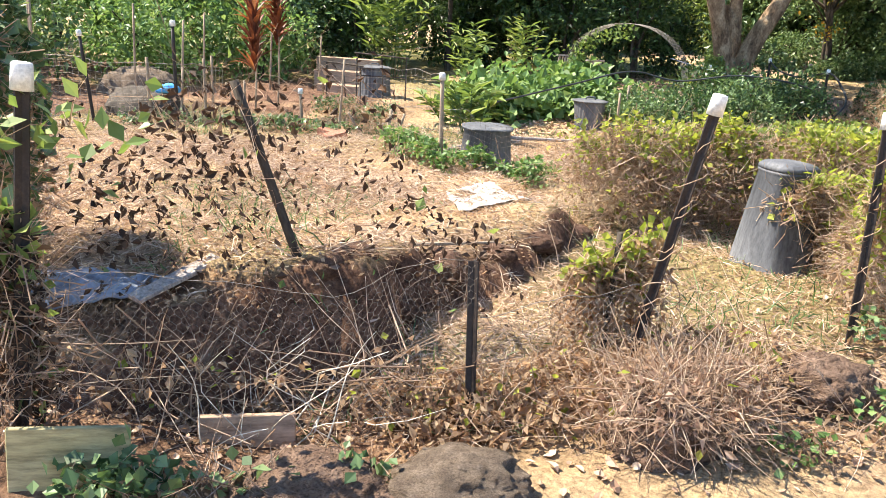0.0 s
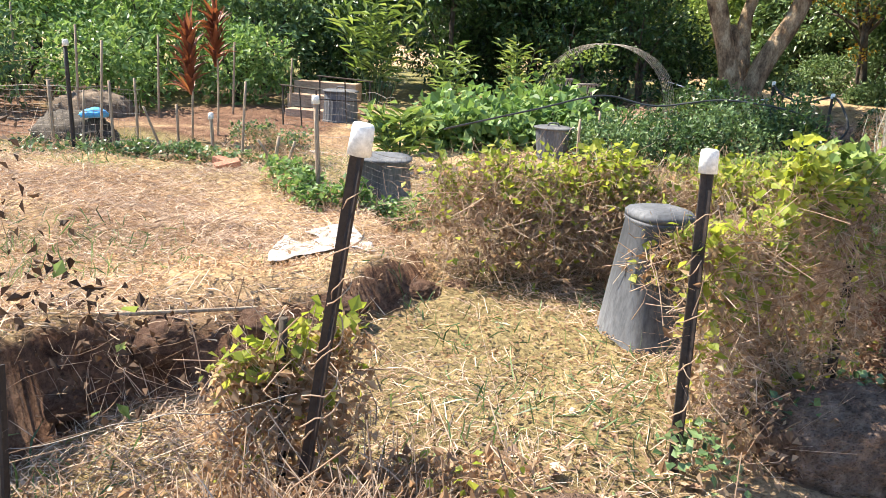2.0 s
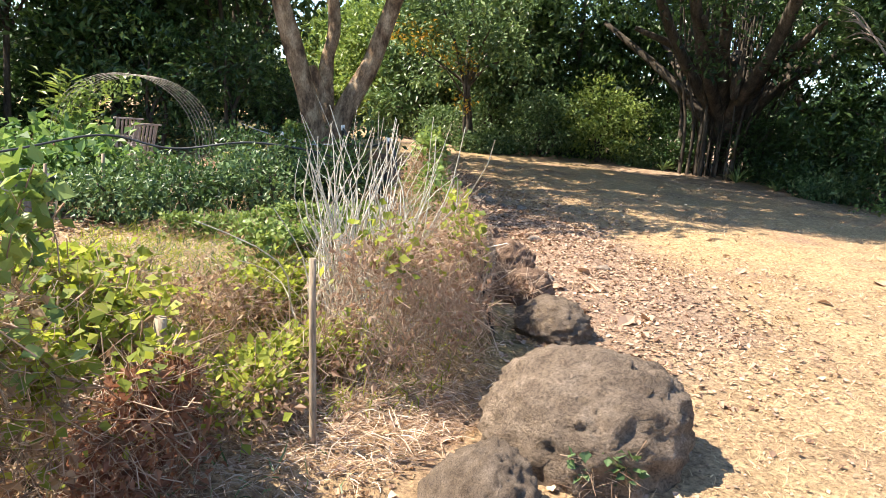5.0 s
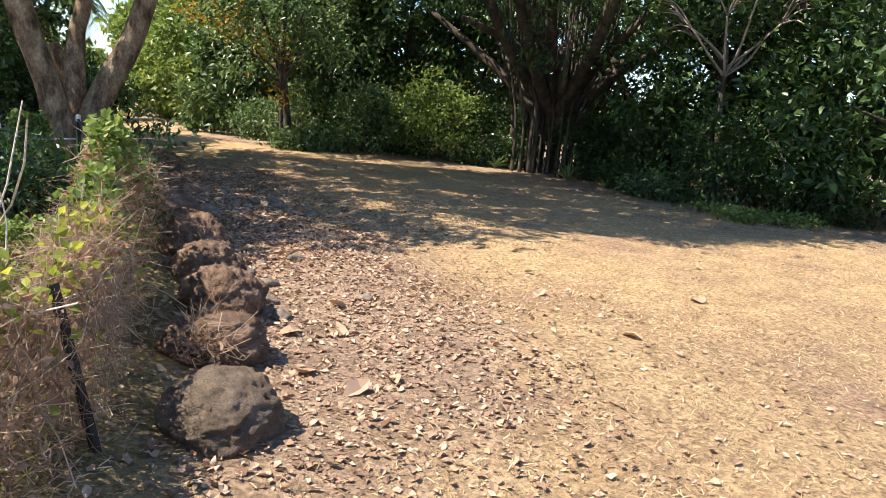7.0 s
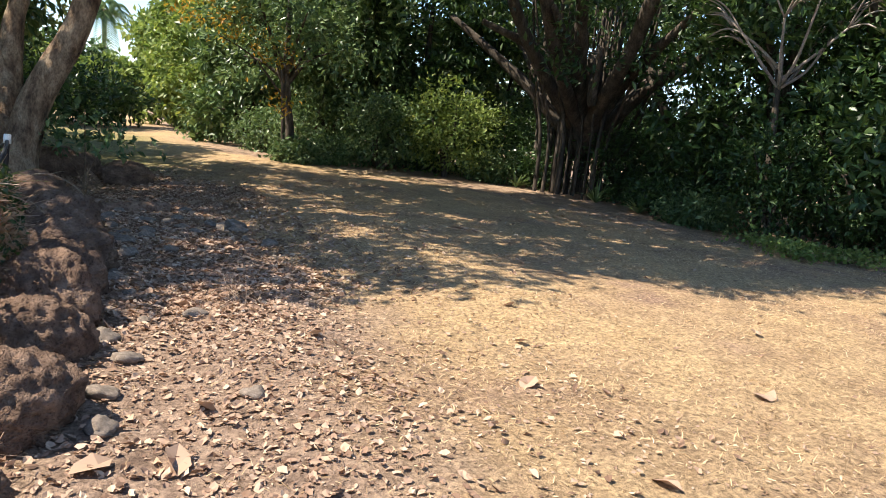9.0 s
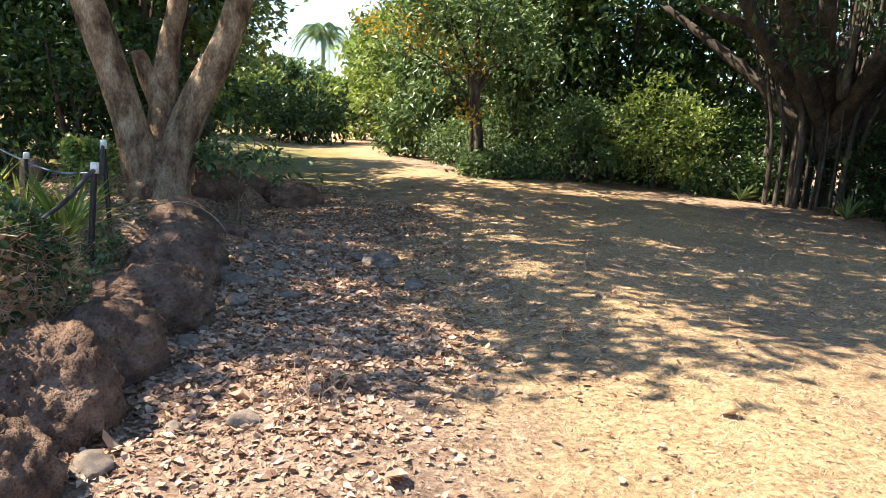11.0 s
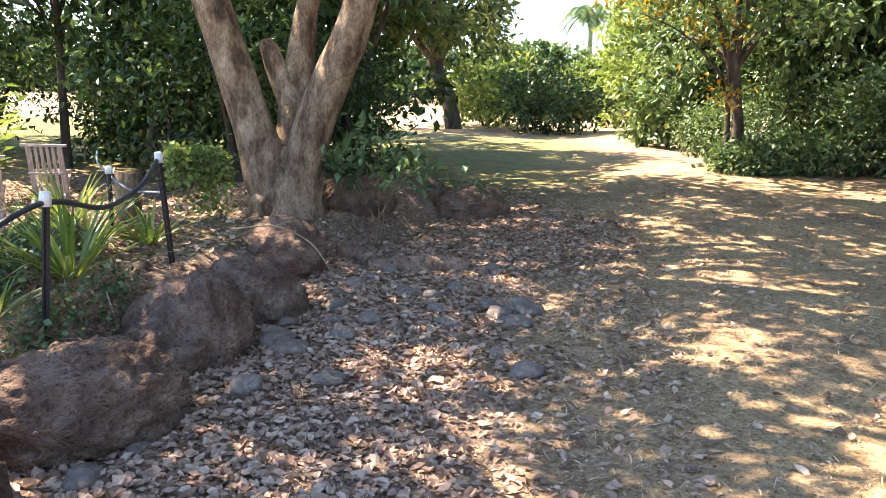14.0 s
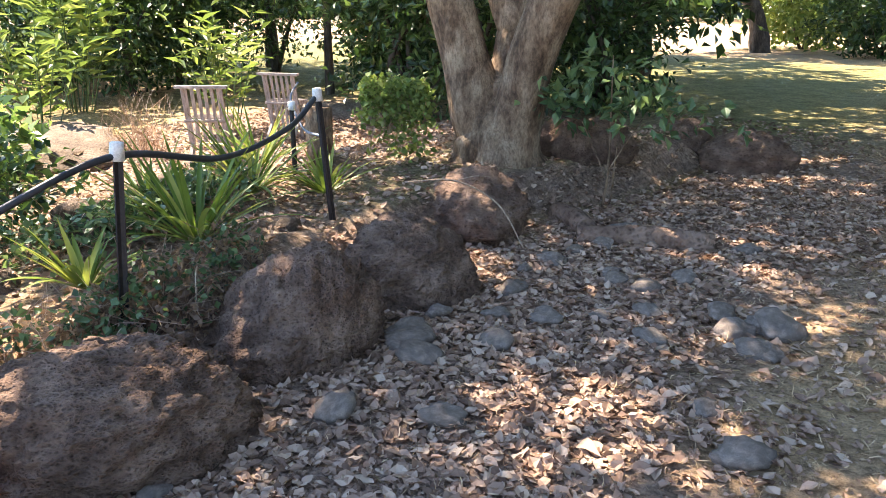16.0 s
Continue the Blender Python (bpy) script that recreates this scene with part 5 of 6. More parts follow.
def cloth(x, y, w, d, seed, mat, label, name, rz=0.0, rough=0.05):
    n, m = 26, 20
    u, v = np.meshgrid(np.linspace(-.5, .5, n), np.linspace(-.5, .5, m))
    a = math.radians(rz)
    u2, v2 = u * (1 + 0.25 * vnoise(v * 4, u * 0 + seed, 1, seed)) * w, v * (1 + 0.3 * vnoise(u * 4, v * 0, 1, seed + 2)) * d
    X, Y = x + u2 * math.cos(a) - v2 * math.sin(a), y + u2 * math.sin(a) + v2 * math.cos(a)
    Z = height(X, Y) + 0.02 + rough * np.abs(vnoise(X, Y, 7, seed) + 0.6 * vnoise(X, Y, 17, seed + 1)) * 1.6
    i = (np.arange(m - 1)[:, None] * n + np.arange(n - 1)[None, :]).ravel()
    o = np.array([x, y, H(x, y)])
    ob = part(name, np_mesh(name, np.stack([X, Y, Z], -1).reshape(-1, 3) - o, np.stack([i, i + 1, i + n + 1, i + n], -1), True), M[mat])
    so = ob.modifiers.new("thickness", "SOLIDIFY")
    so.thickness = 0.003
    ob.matrix_basis = Matrix.Translation(o)
    return tagged(ob, label, name.replace("_", " "))


cloth(-1.58, 3.08, 0.55, 0.42, 311, "tarp", "crumpled silver-blue tarpaulin on the soil bed", "tarpaulin", 8)
cloth(0.33, 5.25, 0.55, 0.6, 312, "sheet", "torn white plastic sheet on straw", "plastic_sheet", 12, 0.02)
cloth(0.3, 5.7, 0.3, 0.3, 313, "sheet", "torn white plastic scrap on straw", "plastic_sheet", 40, 0.02)


def heap(x, y, r, h, seed, mat, label, name):
    ob = part(name, rock_mesh(seed, 4, 0.2, 0.08), mat)
    ob.matrix_basis = pose(x, y, H(x, y), 0, 0, seed * 40) @ Matrix.Diagonal((r, r * 0.7, h, 1))
    return tagged(ob, label, name.replace("_", " "))


heap(-4.2, 10.3, 0.6, 0.34, 31, M["dark_bark"], "dark covered compost heap behind the wire fence", "compost_mound")
heap(-5.2, 12.4, 0.6, 0.4, 32, M["pale_rock"], "grey heap of garden rubble", "rubble_mound")
cl = heap(-3.85, 10.1, 0.16, 0.07, 33, M["blue"], "small blue plastic cover on the compost heap", "plastic_cover")
cl.location.z += 0.36


def wire_arch():
    e = thing("garden_arch", (2.9, 12.9, H(2.9, 12.9)), "pale galvanised wire garden arch with a vine", "garden arch")
    t = np.linspace(0, math.pi, 25)
    for i in range(7):
        off = (i - 3) * 0.085
        x, z = -0.98 * np.cos(t), 0.62 + 0.8 * np.sin(t) ** 0.9
        x = np.concatenate([[x[0]], x, [x[-1]]])
        z = np.concatenate([[0], z, [0]])
        p = np.stack([x * 0.9 + off * 0.5, -x * 0.5 + off, z * 1.1], -1)
        part("hoop", strip_mesh("hoop", p[None], np.array([0.007]), 1.0, 5), M["wire"], e)
    r = np.random.default_rng(5)
    n = 260
    a = r.uniform(0.0, 1.6, n)
    p = np.stack([-0.98 * np.cos(a) * 0.9, 0.98 * np.cos(a) * 0.5, 0.62 + 0.8 * np.sin(a) ** 0.9], -1) + r.normal(0, 0.07, (n, 3))
    tagged(part("foliage", leaf_mesh("foliage", p, r.normal(size=(n, 3)), r.normal(size=(n, 3)) * .5 + [0, 0, 1], 0.085, 0.06), M["leaf_lime"], e), kind="stuff")


wire_arch()


def hose(pts, r, label, mat="hose"):
    q = smooth_path([(*p, r) for p in pts], 60)
    o = np.array(pts[0])
    ob = part("hose", strip_mesh("hose", (q[:, :3] - o)[None], np.array([r * 2]), 1.0, 8), M[mat])
    ob.matrix_basis = Matrix.Translation(o)
    return tagged(ob, label, "hose")


hose([(5.5, 10.9, 0.3), (5.95, 11.4, 0.55), (6.15, 12.0, 0.75), (6.2, 12.6, 0.93), (6.07, 13.3, 0.8), (5.94, 13.9, 0.86), (5.87, 14.22, 1.0)], 0.016, "thick black irrigation hose slung over fence posts")
hose([(0.6, 10.5, 0.35), (1.8, 11.2, 0.62), (2.67, 11.46, 0.83), (3.4, 11.4, 0.74), (4.3, 11.25, 0.88), (5.3, 11.2, 0.74), (5.9, 11.5, 0.3)], 0.013, "thin black irrigation hose slung over the shrubs")
hose([(5.85, 14.3, 0.75), (5.3, 14.7, 0.7), (4.7, 15.2, 0.82), (4.4, 15.6, 0.9)], 0.009, "thin pale blue hose behind the fence", "tarp")


def garden_chair(x, y, rz, label):
    e = thing("garden_chair", pose(x, y, H(x, y), 0, 0, rz), label, "chair", "wooden garden chairs")

    def bar(nm, p0, p1, w, d):
        a, b = Vector(p0), Vector(p1)
        bm = bmesh.new()
        bmesh.ops.create_cube(bm, size=1)
        bmesh.ops.scale(bm, vec=(w, d, (b - a).length), verts=bm.verts)
        bmesh.ops.bevel(bm, geom=bm.edges[:], offset=0.003, segments=1, affect="EDGES")
        part(nm, bm, M["grey_wood"], e, at=Matrix.Translation((a + b) / 2) @ (b - a).to_track_quat("Z", "Y").to_matrix().to_4x4())
    for s in (-0.19, 0.19):
        bar("back_leg", (s, 0.1, 0), (s, -0.1, 0.78), 0.035, 0.025)
        bar("front_leg", (s * 0.9, -0.14, 0), (s * 0.9, 0.3, 0.42), 0.035, 0.025)
    bar("top_rail", (-0.26, -0.1, 0.77), (0.26, -0.1, 0.77), 0.06, 0.03)
    bar("low_rail", (-0.22, -0.02, 0.42), (0.22, -0.02, 0.42), 0.04, 0.025)
    for i in range(6):
        s = -0.165 + i * 0.066
        bar("back_slat", (s, 0.06, 0.1), (s, -0.09, 0.76), 0.036, 0.012)
    for i in range(5):
        bar("seat_slat", (-0.2, 0.03 + i * 0.065, 0.42), (0.2, 0.03 + i * 0.065, 0.42), 0.012, 0.05)
    return e


garden_chair(2.85, 15.85, 35, "grey weathered slatted wooden garden chair")
garden_chair(2.5, 17.3, 20, "grey weathered slatted wooden garden chair")
stake((4.9, 15.3, H(4.9, 15.3)), (4.9, 15.32, H(4.9, 15.3) + 0.45), 0.12, "short pale cut tree stump", "bark", "tree_stump")
heap(1.2, 15.0, 1.1, 0.24, 35, M["pale_rock"], "low brown stone ledge in the garden", "stone_ledge")
for i, (x, y, s) in enumerate([(5.4, 12.4, 0.16), (5.3, 13.0, 0.2), (4.6, 13.4, 0.22), (5.9, 13.9, 0.1), (3.8, 14.6, 0.15)]):
    heap(x, y, s, s * 0.6, 40 + i, M["pale_rock"], "brown garden stone among leaf litter", "garden_stone")

# log edging and sapling under the forked tree
def log(x0, y0, x1, y1, r, label):
    bm = bmesh.new()
    n = math.hypot(x1 - x0, y1 - y0)
    tube_into(bm, [(0, 0, 0, r), (n * 0.5, 0.02, 0.01, r * 1.05), (n, 0, 0, r * 0.9)], 12, 10, 0.06, int(x0 * 9))
    ob = part("log", bm, M["lava"])
    ob.matrix_basis = pose(x0, y0, H((x0 + x1) / 2, (y0 + y1) / 2) + r * 0.45, 0, 0, math.degrees(math.atan2(y1 - y0, x1 - x0)))
    return tagged(ob, label, "log")


log(7.08, 15.6, 7.95, 15.98, 0.085, "half-buried brown log in leaf litter")
log(6.72, 16.05, 7.1, 15.75, 0.09, "half-buried brown log in leaf litter")
tree((6.88, 16.6), [[(0, 0, 0, 0.014), (0.03, 0, 0.4, 0.011), (0, 0, 1.3, 0.005)], [(0.02, 0, 0.35, 0.008), (0.25, 0.1, 0.8, 0.004)], [(0.02, 0, 0.3, 0.008), (-0.25, 0.05, 0.75, 0.004)], [(0.05, 0.02, -.02, 0.01), (0.08, 0.05, 0.6, 0.006)]],
     [(0.4, 0.1, 0.85, 0.6, 0.4, 0.16), (-0.3, 0.0, 0.9, 0.5, 0.35, 0.2), (0.0, 0.0, 1.2, 0.3, 0.25, 0.16)], 56, 6, 0.1, 0.12, 261, M["bark"], M["leaf_mid"], "young sapling with broad green leaves", name="sapling", slim=0.55, sides=6)


def fallen_twig(pts, r, label):
    bm = bmesh.new()
    o = pts[0]
    tube_into(bm, [(x - o[0], y - o[1], z - o[2], r * (1 - 0.12 * i)) for i, (x, y, z) in enumerate(pts)], 7, 18, 0.12, 5)
    tube_into(bm, [(pts[1][0] - o[0], pts[1][1] - o[1], pts[1][2] - o[2], r * 0.6), (pts[1][0] - o[0] + 0.12, pts[1][1] - o[1] + 0.05, pts[1][2] - o[2] + 0.04, r * 0.4), (pts[1][0] - o[0] + 0.2, pts[1][1] - o[1] + 0.12, pts[1][2] - o[2] + 0.03, r * 0.25)], 6, 8, 0.1, 7)
    ob = part("fallen_twig", bm, M["stake"])
    ob.matrix_basis = Matrix.Translation(o)
    return tagged(ob, label, "twig")


fallen_twig([(6.2, 14.7, 0.42), (6.5, 14.86, 0.44), (6.78, 14.95, 0.3), (6.99, 14.93, 0.04)], 0.0075, "pale bare branch fallen across a boulder")
fallen_twig([(6.12, 12.75, 0.22), (6.25, 13.0, 0.28), (6.36, 12.85, 0.4), (6.5, 12.72, 0.3)], 0.004, "thin bare branch caught between boulders")



def vine_coil(base, top, turns, r, seed, label):
    b, t = np.array(base), np.array(top)
    u = np.linspace(0, 1, 60)[:, None]
    g = np.random.default_rng(seed)
    a = u[:, 0] * turns * 2 * math.pi
    rad = r * (1 + 0.5 * np.sin(a * 0.37 + seed))
    q = (t - b) * u + np.column_stack([np.cos(a) * rad, np.sin(a) * rad, g.normal(0, 0.006, 60)])
    ob = part("dry_tendril", strip_mesh("dry_tendril", q[None], np.array([0.006]), 0.6, 5), M["stem"])
    ob.matrix_basis = Matrix.Translation(tuple(b))
    return tagged(ob, label, "dry tendril")


vine_coil((0.82, 2.92, 0.1), (1.0, 2.855, 1.12), 7, 0.034, 1, "dry vine tendril coiled round a leaning post")
vine_coil((0.83, 2.92, 0.05), (0.97, 2.86, 0.9), 4, 0.04, 3, "dry vine tendril coiled round a leaning post")
vine_coil((2.07, 3.42, 0.15), (2.05, 3.5, 1.0), 5, 0.036, 2, "dry vine tendril coiled round a fence post")


CLODS = [(-0.42, 3.06, 0.2, 0.12), (0.0, 3.72, 0.18, 0.12), (0.3, 4.05, 0.16, 0.12), (0.58, 4.4, 0.16, 0.1), (0.9, 4.98, 0.2, 0.1), (1.15, 5.25, 0.14, 0.08), (-0.35, 3.65, 0.14, 0.09), (1.35, 3.15, 0.14, 0.08), (-0.2, 3.3, 0.12, 0.08)]
for i, (x, y, r, h) in enumerate(CLODS):
    heap(x, y, r * 0.85, h * 0.7, 60 + i, M["soil"], "crumbling red-brown clod of garden soil", "soil_clod").location.z -= h * 0.45


# ---- more of the wood and the distance ----
# bushes at (19.8, 24.2) and (18.2, 24.6) are added for the banyan's dark interior
for i, (x, y, rr_, h, mt) in enumerate([(13.2, 24.9, .8, .8, "leaf_mid"), (12.3, 24.4, .5, .5, "leaf_mid"), (18.6, 22.6, 1.0, 1.2, "leaf_dark"), (19.8, 24.2, 1.5, 2.6, "leaf_dark"), (18.2, 24.6, 1.4, 2.4, "leaf_dark"), (21.3, 21.0, 1.3, 2.4, "leaf_dark"), (19.9, 19.6, 1.0, 1.0, "leaf_dark"), (19.2, 17.8, .9, .9, "leaf_dark"), (18.6, 16.6, .8, .7, "leaf_mid"), (17.4, 23.4, .8, .9, "leaf_mid"),
                                    (19.6, 13.2, 1.1, 1.2, "leaf_dark"), (20.2, 10.0, 1.2, 1.3, "leaf_dark"), (12.2, 28.2, 1.0, 1.4, "leaf_mid"), (15.8, 26.0, 1.5, 3.2, "leaf_mid"), (13.4, 26.6, 1.2, 2.6, "leaf_mid"), (21.5, 23, 2.0, 3.0, "leaf_dark"), (22, 19.5, 1.8, 2.6, "leaf_dark"), (24, 13.5, 2, 3, "leaf_dark"), (18.3, 14.6, 1.0, 2.4, "leaf_dark"), (19.7, 14.0, 1.6, 3.0, "leaf_dark"), (20.8, 18.6, 1.7, 3.4, "leaf_dark"), (19.6, 20.4, 1.1, 2.2, "leaf_dark"), (25.5, 19.5, 2.4, 4.0, "leaf_dark"), (22.5, 11.5, 2.2, 3.4, "leaf_dark"), (27, 15.5, 2.6, 4.5, "leaf_dark"), (23.0, 24.5, 2.4, 4.0, "leaf_dark"),
                                    (-0.8, 23.8, 1.6, 2.8, "leaf_dark"), (-3.4, 23.0, 1.6, 2.8, "leaf_dark"), (1.0, 25.2, 1.6, 2.6, "leaf_dark"), (3.0, 24.6, 1.4, 2.2, "leaf_dark"), (-6.5, 22.5, 1.8, 3.0, "leaf_mid"), (12.0, 24.2, 0.4, 0.5, "leaf_mid"), (4.4, 18.6, 1.2, 2.6, "leaf_dark"), (3.0, 19.2, 1.3, 2.8, "leaf_dark"), (5.5, 20.0, 1.0, 2.0, "leaf_dark"), (-2.3, 18.6, 1.0, 2.2, "leaf_dark"), (-4.0, 15.5, 1.1, 1.6, "leaf_veg"), (-5.8, 13.8, 1.1, 1.7, "leaf_veg"), (-7.4, 12.2, 1.2, 1.9, "leaf_mid")]):
    shrub((x, y), rr_, h, M[mt], 400 + i, 0.13, 190, 14, label="dense green undergrowth bush at the wood's edge" if x > 11 else "lush green bush behind the garden")
for i, (x, y) in enumerate([(17.6, 22.2), (18.6, 20.0), (18.4, 18.2), (17.2, 22.9), (19.0, 16.9)]):
    strap_plant(x, y, 26, 0.75, 0.06, M["leaf_mid"], 430 + i, "fern-like undergrowth plant in shade", rise=1.2, name="undergrowth_plant")


def orange_sprays():
    x, y = 11.75, 24.4
    e = thing("orange_branch_tree", (x, y, H(x, y)), "slender young tree with orange autumn leaves", "tree")
    bm = bmesh.new()
    tube_into(bm, [(0, 0, -0.1, 0.06), (-0.1, 0, 1.2, 0.05), (-0.3, -0.1, 2.6, 0.035), (-1.0, -0.3, 3.6, 0.015)], 7, 10, 0.06, 4)
    tube_into(bm, [(-0.1, 0, 1.6, 0.03), (-1.0, -0.2, 2.5, 0.02), (-1.9, -0.3, 2.9, 0.01)], 6, 8, 0.06, 6)
    part("trunk", bm, M["dark_bark"], e)
    part("crown", crown_mesh([(-1.4, -0.3, 3.1, 1.0, .6, .35), (-0.4, -0.2, 2.6, .6, .5, .4), (-0.2, -0.1, 1.4, .3, .3, .4), (-2.2, -0.2, 3.4, .7, .5, .3)], 46, 13, 0.3, 0.13, 441), M["leaf_orange"], e, "orange and yellow leaves")


orange_sprays()


def bare_twigs_tree(x, y, seed, label):
    r = random.Random(seed)
    e = thing("frangipani_tree", (x, y, H(x, y)), label, "tree")
    limbs = [[(0, 0, -0.1, 0.12), (0.1, 0, 1.5, 0.08), (0, 0.1, 3.3, 0.06)]]
    tips = []
    for i in range(9):
        a = i * 0.7 + r.random() * .3
        b0 = (0.05, 0.05, 2.9 + r.random() * .4)
        b1 = (math.cos(a) * 1.0, math.sin(a) * 1.0, 3.7 + r.random() * .8)
        limbs.append([(*b0, 0.04), ((b0[0] + b1[0]) / 2, (b0[1] + b1[1]) / 2, b0[2] + .45, 0.03), (*b1, 0.022)])
        for j in range(4):
            q = a + r.uniform(-1.1, 1.1)
            t = (b1[0] + math.cos(q) * .7, b1[1] + math.sin(q) * .7, b1[2] + r.uniform(-.15, .75))
            limbs.append([(*b1, 0.02), ((b1[0] + t[0]) / 2, (b1[1] + t[1]) / 2, (b1[2] + t[2]) / 2 + .12, 0.016), (*t, 0.011)])
            tips.append(t)
    bm = bmesh.new()
    tube_into(bm, limbs[0], 7, 8, 0.05, 0)
    part("trunk", bm, M["dark_bark"], e)
    bm = bmesh.new()
    for i, l in enumerate(limbs[1:]):
        tube_into(bm, l, 6, 8, 0.05, i)
    part("branch", bm, M["grey_wood"], e, "bare pale branches")
    base, al, up = [], [], []
    for t in tips:
        for k in range(9):
            a = k * 0.7 + r.random() * .3
            base.append(t)
            al.append((math.cos(a), math.sin(a), r.uniform(0, .7)))
            up.append((0, 0, 1))
    part("crown", leaf_mesh("crown", np.array(base), np.array(al), np.array(up, float), 0.26, 0.09, 0.1, 0.1), M["leaf_mid"], e)


bare_twigs_tree(18.9, 15.4, 451, "frangipani tree with bare pale branches and leaf rosettes")


def palm(x, y, h, seed, label):
    r = np.random.default_rng(seed)
    e = thing("palm_tree", (x, y, H(x, y)), label, "palm tree")
    bm = bmesh.new()
    tube_into(bm, [(0, 0, -0.2, 0.22), (0.1, 0, h * 0.5, 0.17), (0, 0, h, 0.14)], 9, 14, 0.03, seed)
    part("trunk", bm, M["bark"], e)
    base, al, up = [], [], []
    for i in range(16):
        a, el = i * 2.4, r.uniform(-0.2, 1.1)
        for s in np.linspace(0.12, 1, 26):
            p = np.array([math.cos(a) * 3 * s * math.cos(el), math.sin(a) * 3 * s * math.cos(el), h + 3 * s * math.sin(el) - 2.6 * s ** 2.3])
            for w in (-1.2, 1.2):
                base.append(p)
                al.append((math.cos(a + w), math.sin(a + w), -0.7))
                up.append((math.cos(a), math.sin(a), 1.0))
    part("crown", leaf_mesh("crown", np.array(base), np.array(al), np.array(up), 0.75, 0.09, 0.1, 0.1), M["leaf_mid"], e)


palm(9.1, 66, 7.2, 461, "tall palm tree beyond the far lawn")


def far_woods():
    r = np.random.default_rng(9)
    n = 26000
    a, d = r.uniform(0, 2 * math.pi, n), r.uniform(72, 95, n)
    top = 3.6 + 3 * vnoise(a * 9, d * 0, 1.0, 3) + 3 * vnoise(a * 31, d * 0, 1.0, 4)
    x, y = 6 + np.cos(a) * d, 14 + np.sin(a) * d
    p = np.column_stack([x, y, height(x, y) + r.uniform(0, 1, n) ** 0.7 * np.maximum(2, top)])
    me = leaf_mesh("far_woods", p, r.normal(size=(n, 3)), r.normal(size=(n, 3)) + [0, 0, 1], 1.9, 1.2, 0.2)
    tagged(part("far_woods", me, M["leaf_dark"]), "belt of far dark green woods", "woods", kind="stuff")


far_woods()

# ---- dead leaves, straw, turf and stones on the ground ----
def dead_leaf_mesh(name, x, y, size, seed, lift=0.008, tilt=0.3):
    """Curled fallen leaves: pointed ovals of eight faces, each its own island."""
    r = np.random.default_rng(seed)
    n = len(x)
    a = r.uniform(0, 2 * math.pi, n)
    up = unit(np.column_stack([r.normal(0, tilt, n), r.normal(0, tilt, n), np.ones(n)]))
    al = unit(np.cross(np.column_stack([np.cos(a), np.sin(a), np.zeros(n)]), up))
    cr = np.cross(up, al)
    c = np.column_stack([x, y, height(x, y) + lift + size * 0.16 * r.uniform(0, 1, n)])
    curl, fold, slim = r.uniform(-0.1, 0.36, n), r.uniform(-0.1, 0.45, n), r.uniform(0.45, 0.75, n)
    cols = []
    for u, w in ((-0.5, 0), (-0.22, 0.42), (0.12, 0.46), (0.5, 0), (0.12, -0.46), (-0.22, -0.42), (-0.15, 0.0), (0.15, 0.0)):
        jit = r.normal(0, 0.075, n)
        h = curl * (u * u) * 1.3 + fold * abs(w) + jit
        cols.append(c + al * (u * size)[:, None] + cr * (w * size * slim + jit * size * 0.5)[:, None] + up * (h * size)[:, None])
    v = np.stack(cols, 1).reshape(-1, 3)
    o = np.arange(n)[:, None] * 8
    f = np.concatenate([o + t for t in ([0, 6, 1], [1, 6, 7], [1, 7, 2], [2, 7, 3], [3, 7, 4], [4, 7, 6], [4, 6, 5], [5, 6, 0])], 1).reshape(-1, 3)
    return np_mesh(name, v, f)


def scatter(n, box, seed, keep):
    r = np.random.default_rng(seed)
    x, y = r.uniform(box[0], box[2], n), r.uniform(box[1], box[3], n)
    k = r.uniform(0, 1, n) < keep(x, y)
    return x[k], y[k], r


def leaf_density(x, y):
    d = -side(x, y, BORDER)
    wob = 1.0 * vnoise(x, y, 0.8, 21) + 0.6 * vnoise(x, y, 2.7, 22)
    near = step(0.0, 0.25, d) * (1 - step(1.2, 2.4, d + wob)) * step(4.5, 7.5, y + wob)
    return np.clip(near * (0.2 + 0.8 * step(9, 12, y)) + 0.035 + 0.12 * step(11, 13, y + wob) * (1 - step(3.0, 6.0, d + wob)) + 0.1 * step(4.5, 2.6, y) * (d > -0.4), 0, 1) * (d > -0.3)


x, y, r = scatter(62000, (0.2, 1.4, 17, 22), 501, lambda x, y: leaf_density(x, y) * (0.35 + 0.65 * step(14, 10, x)))
tagged(part("leaf_litter", dead_leaf_mesh("leaf_litter", x, y, r.uniform(0.03, 0.08, len(x)) * (0.78 + 0.22 * step(9.5, 12, y)), 502), M["fallen"]), "pinkish-brown curled dead leaves strewn on the ground", "leaf litter", kind="stuff")
x, y, r = scatter(60000, (5.6, 5.5, 9.6, 18.5), 507, lambda x, y: leaf_density(x, y))
tagged(part("leaf_litter", dead_leaf_mesh("leaf_litter", x, y, r.uniform(0.03, 0.08, len(x)) * (0.8 + 0.2 * step(9.5, 12, y)), 508), M["fallen"]), "thick pinkish-brown curled dead leaves beside the boulders", "leaf litter", kind="stuff")
x, y, r = scatter(85000, (5.0, 4.6, 10.5, 18.5), 509, lambda x, y: np.clip(leaf_density(x, y) * 1.1 + 0.12 * (side(x, y, BORDER) < 0), 0, 1))
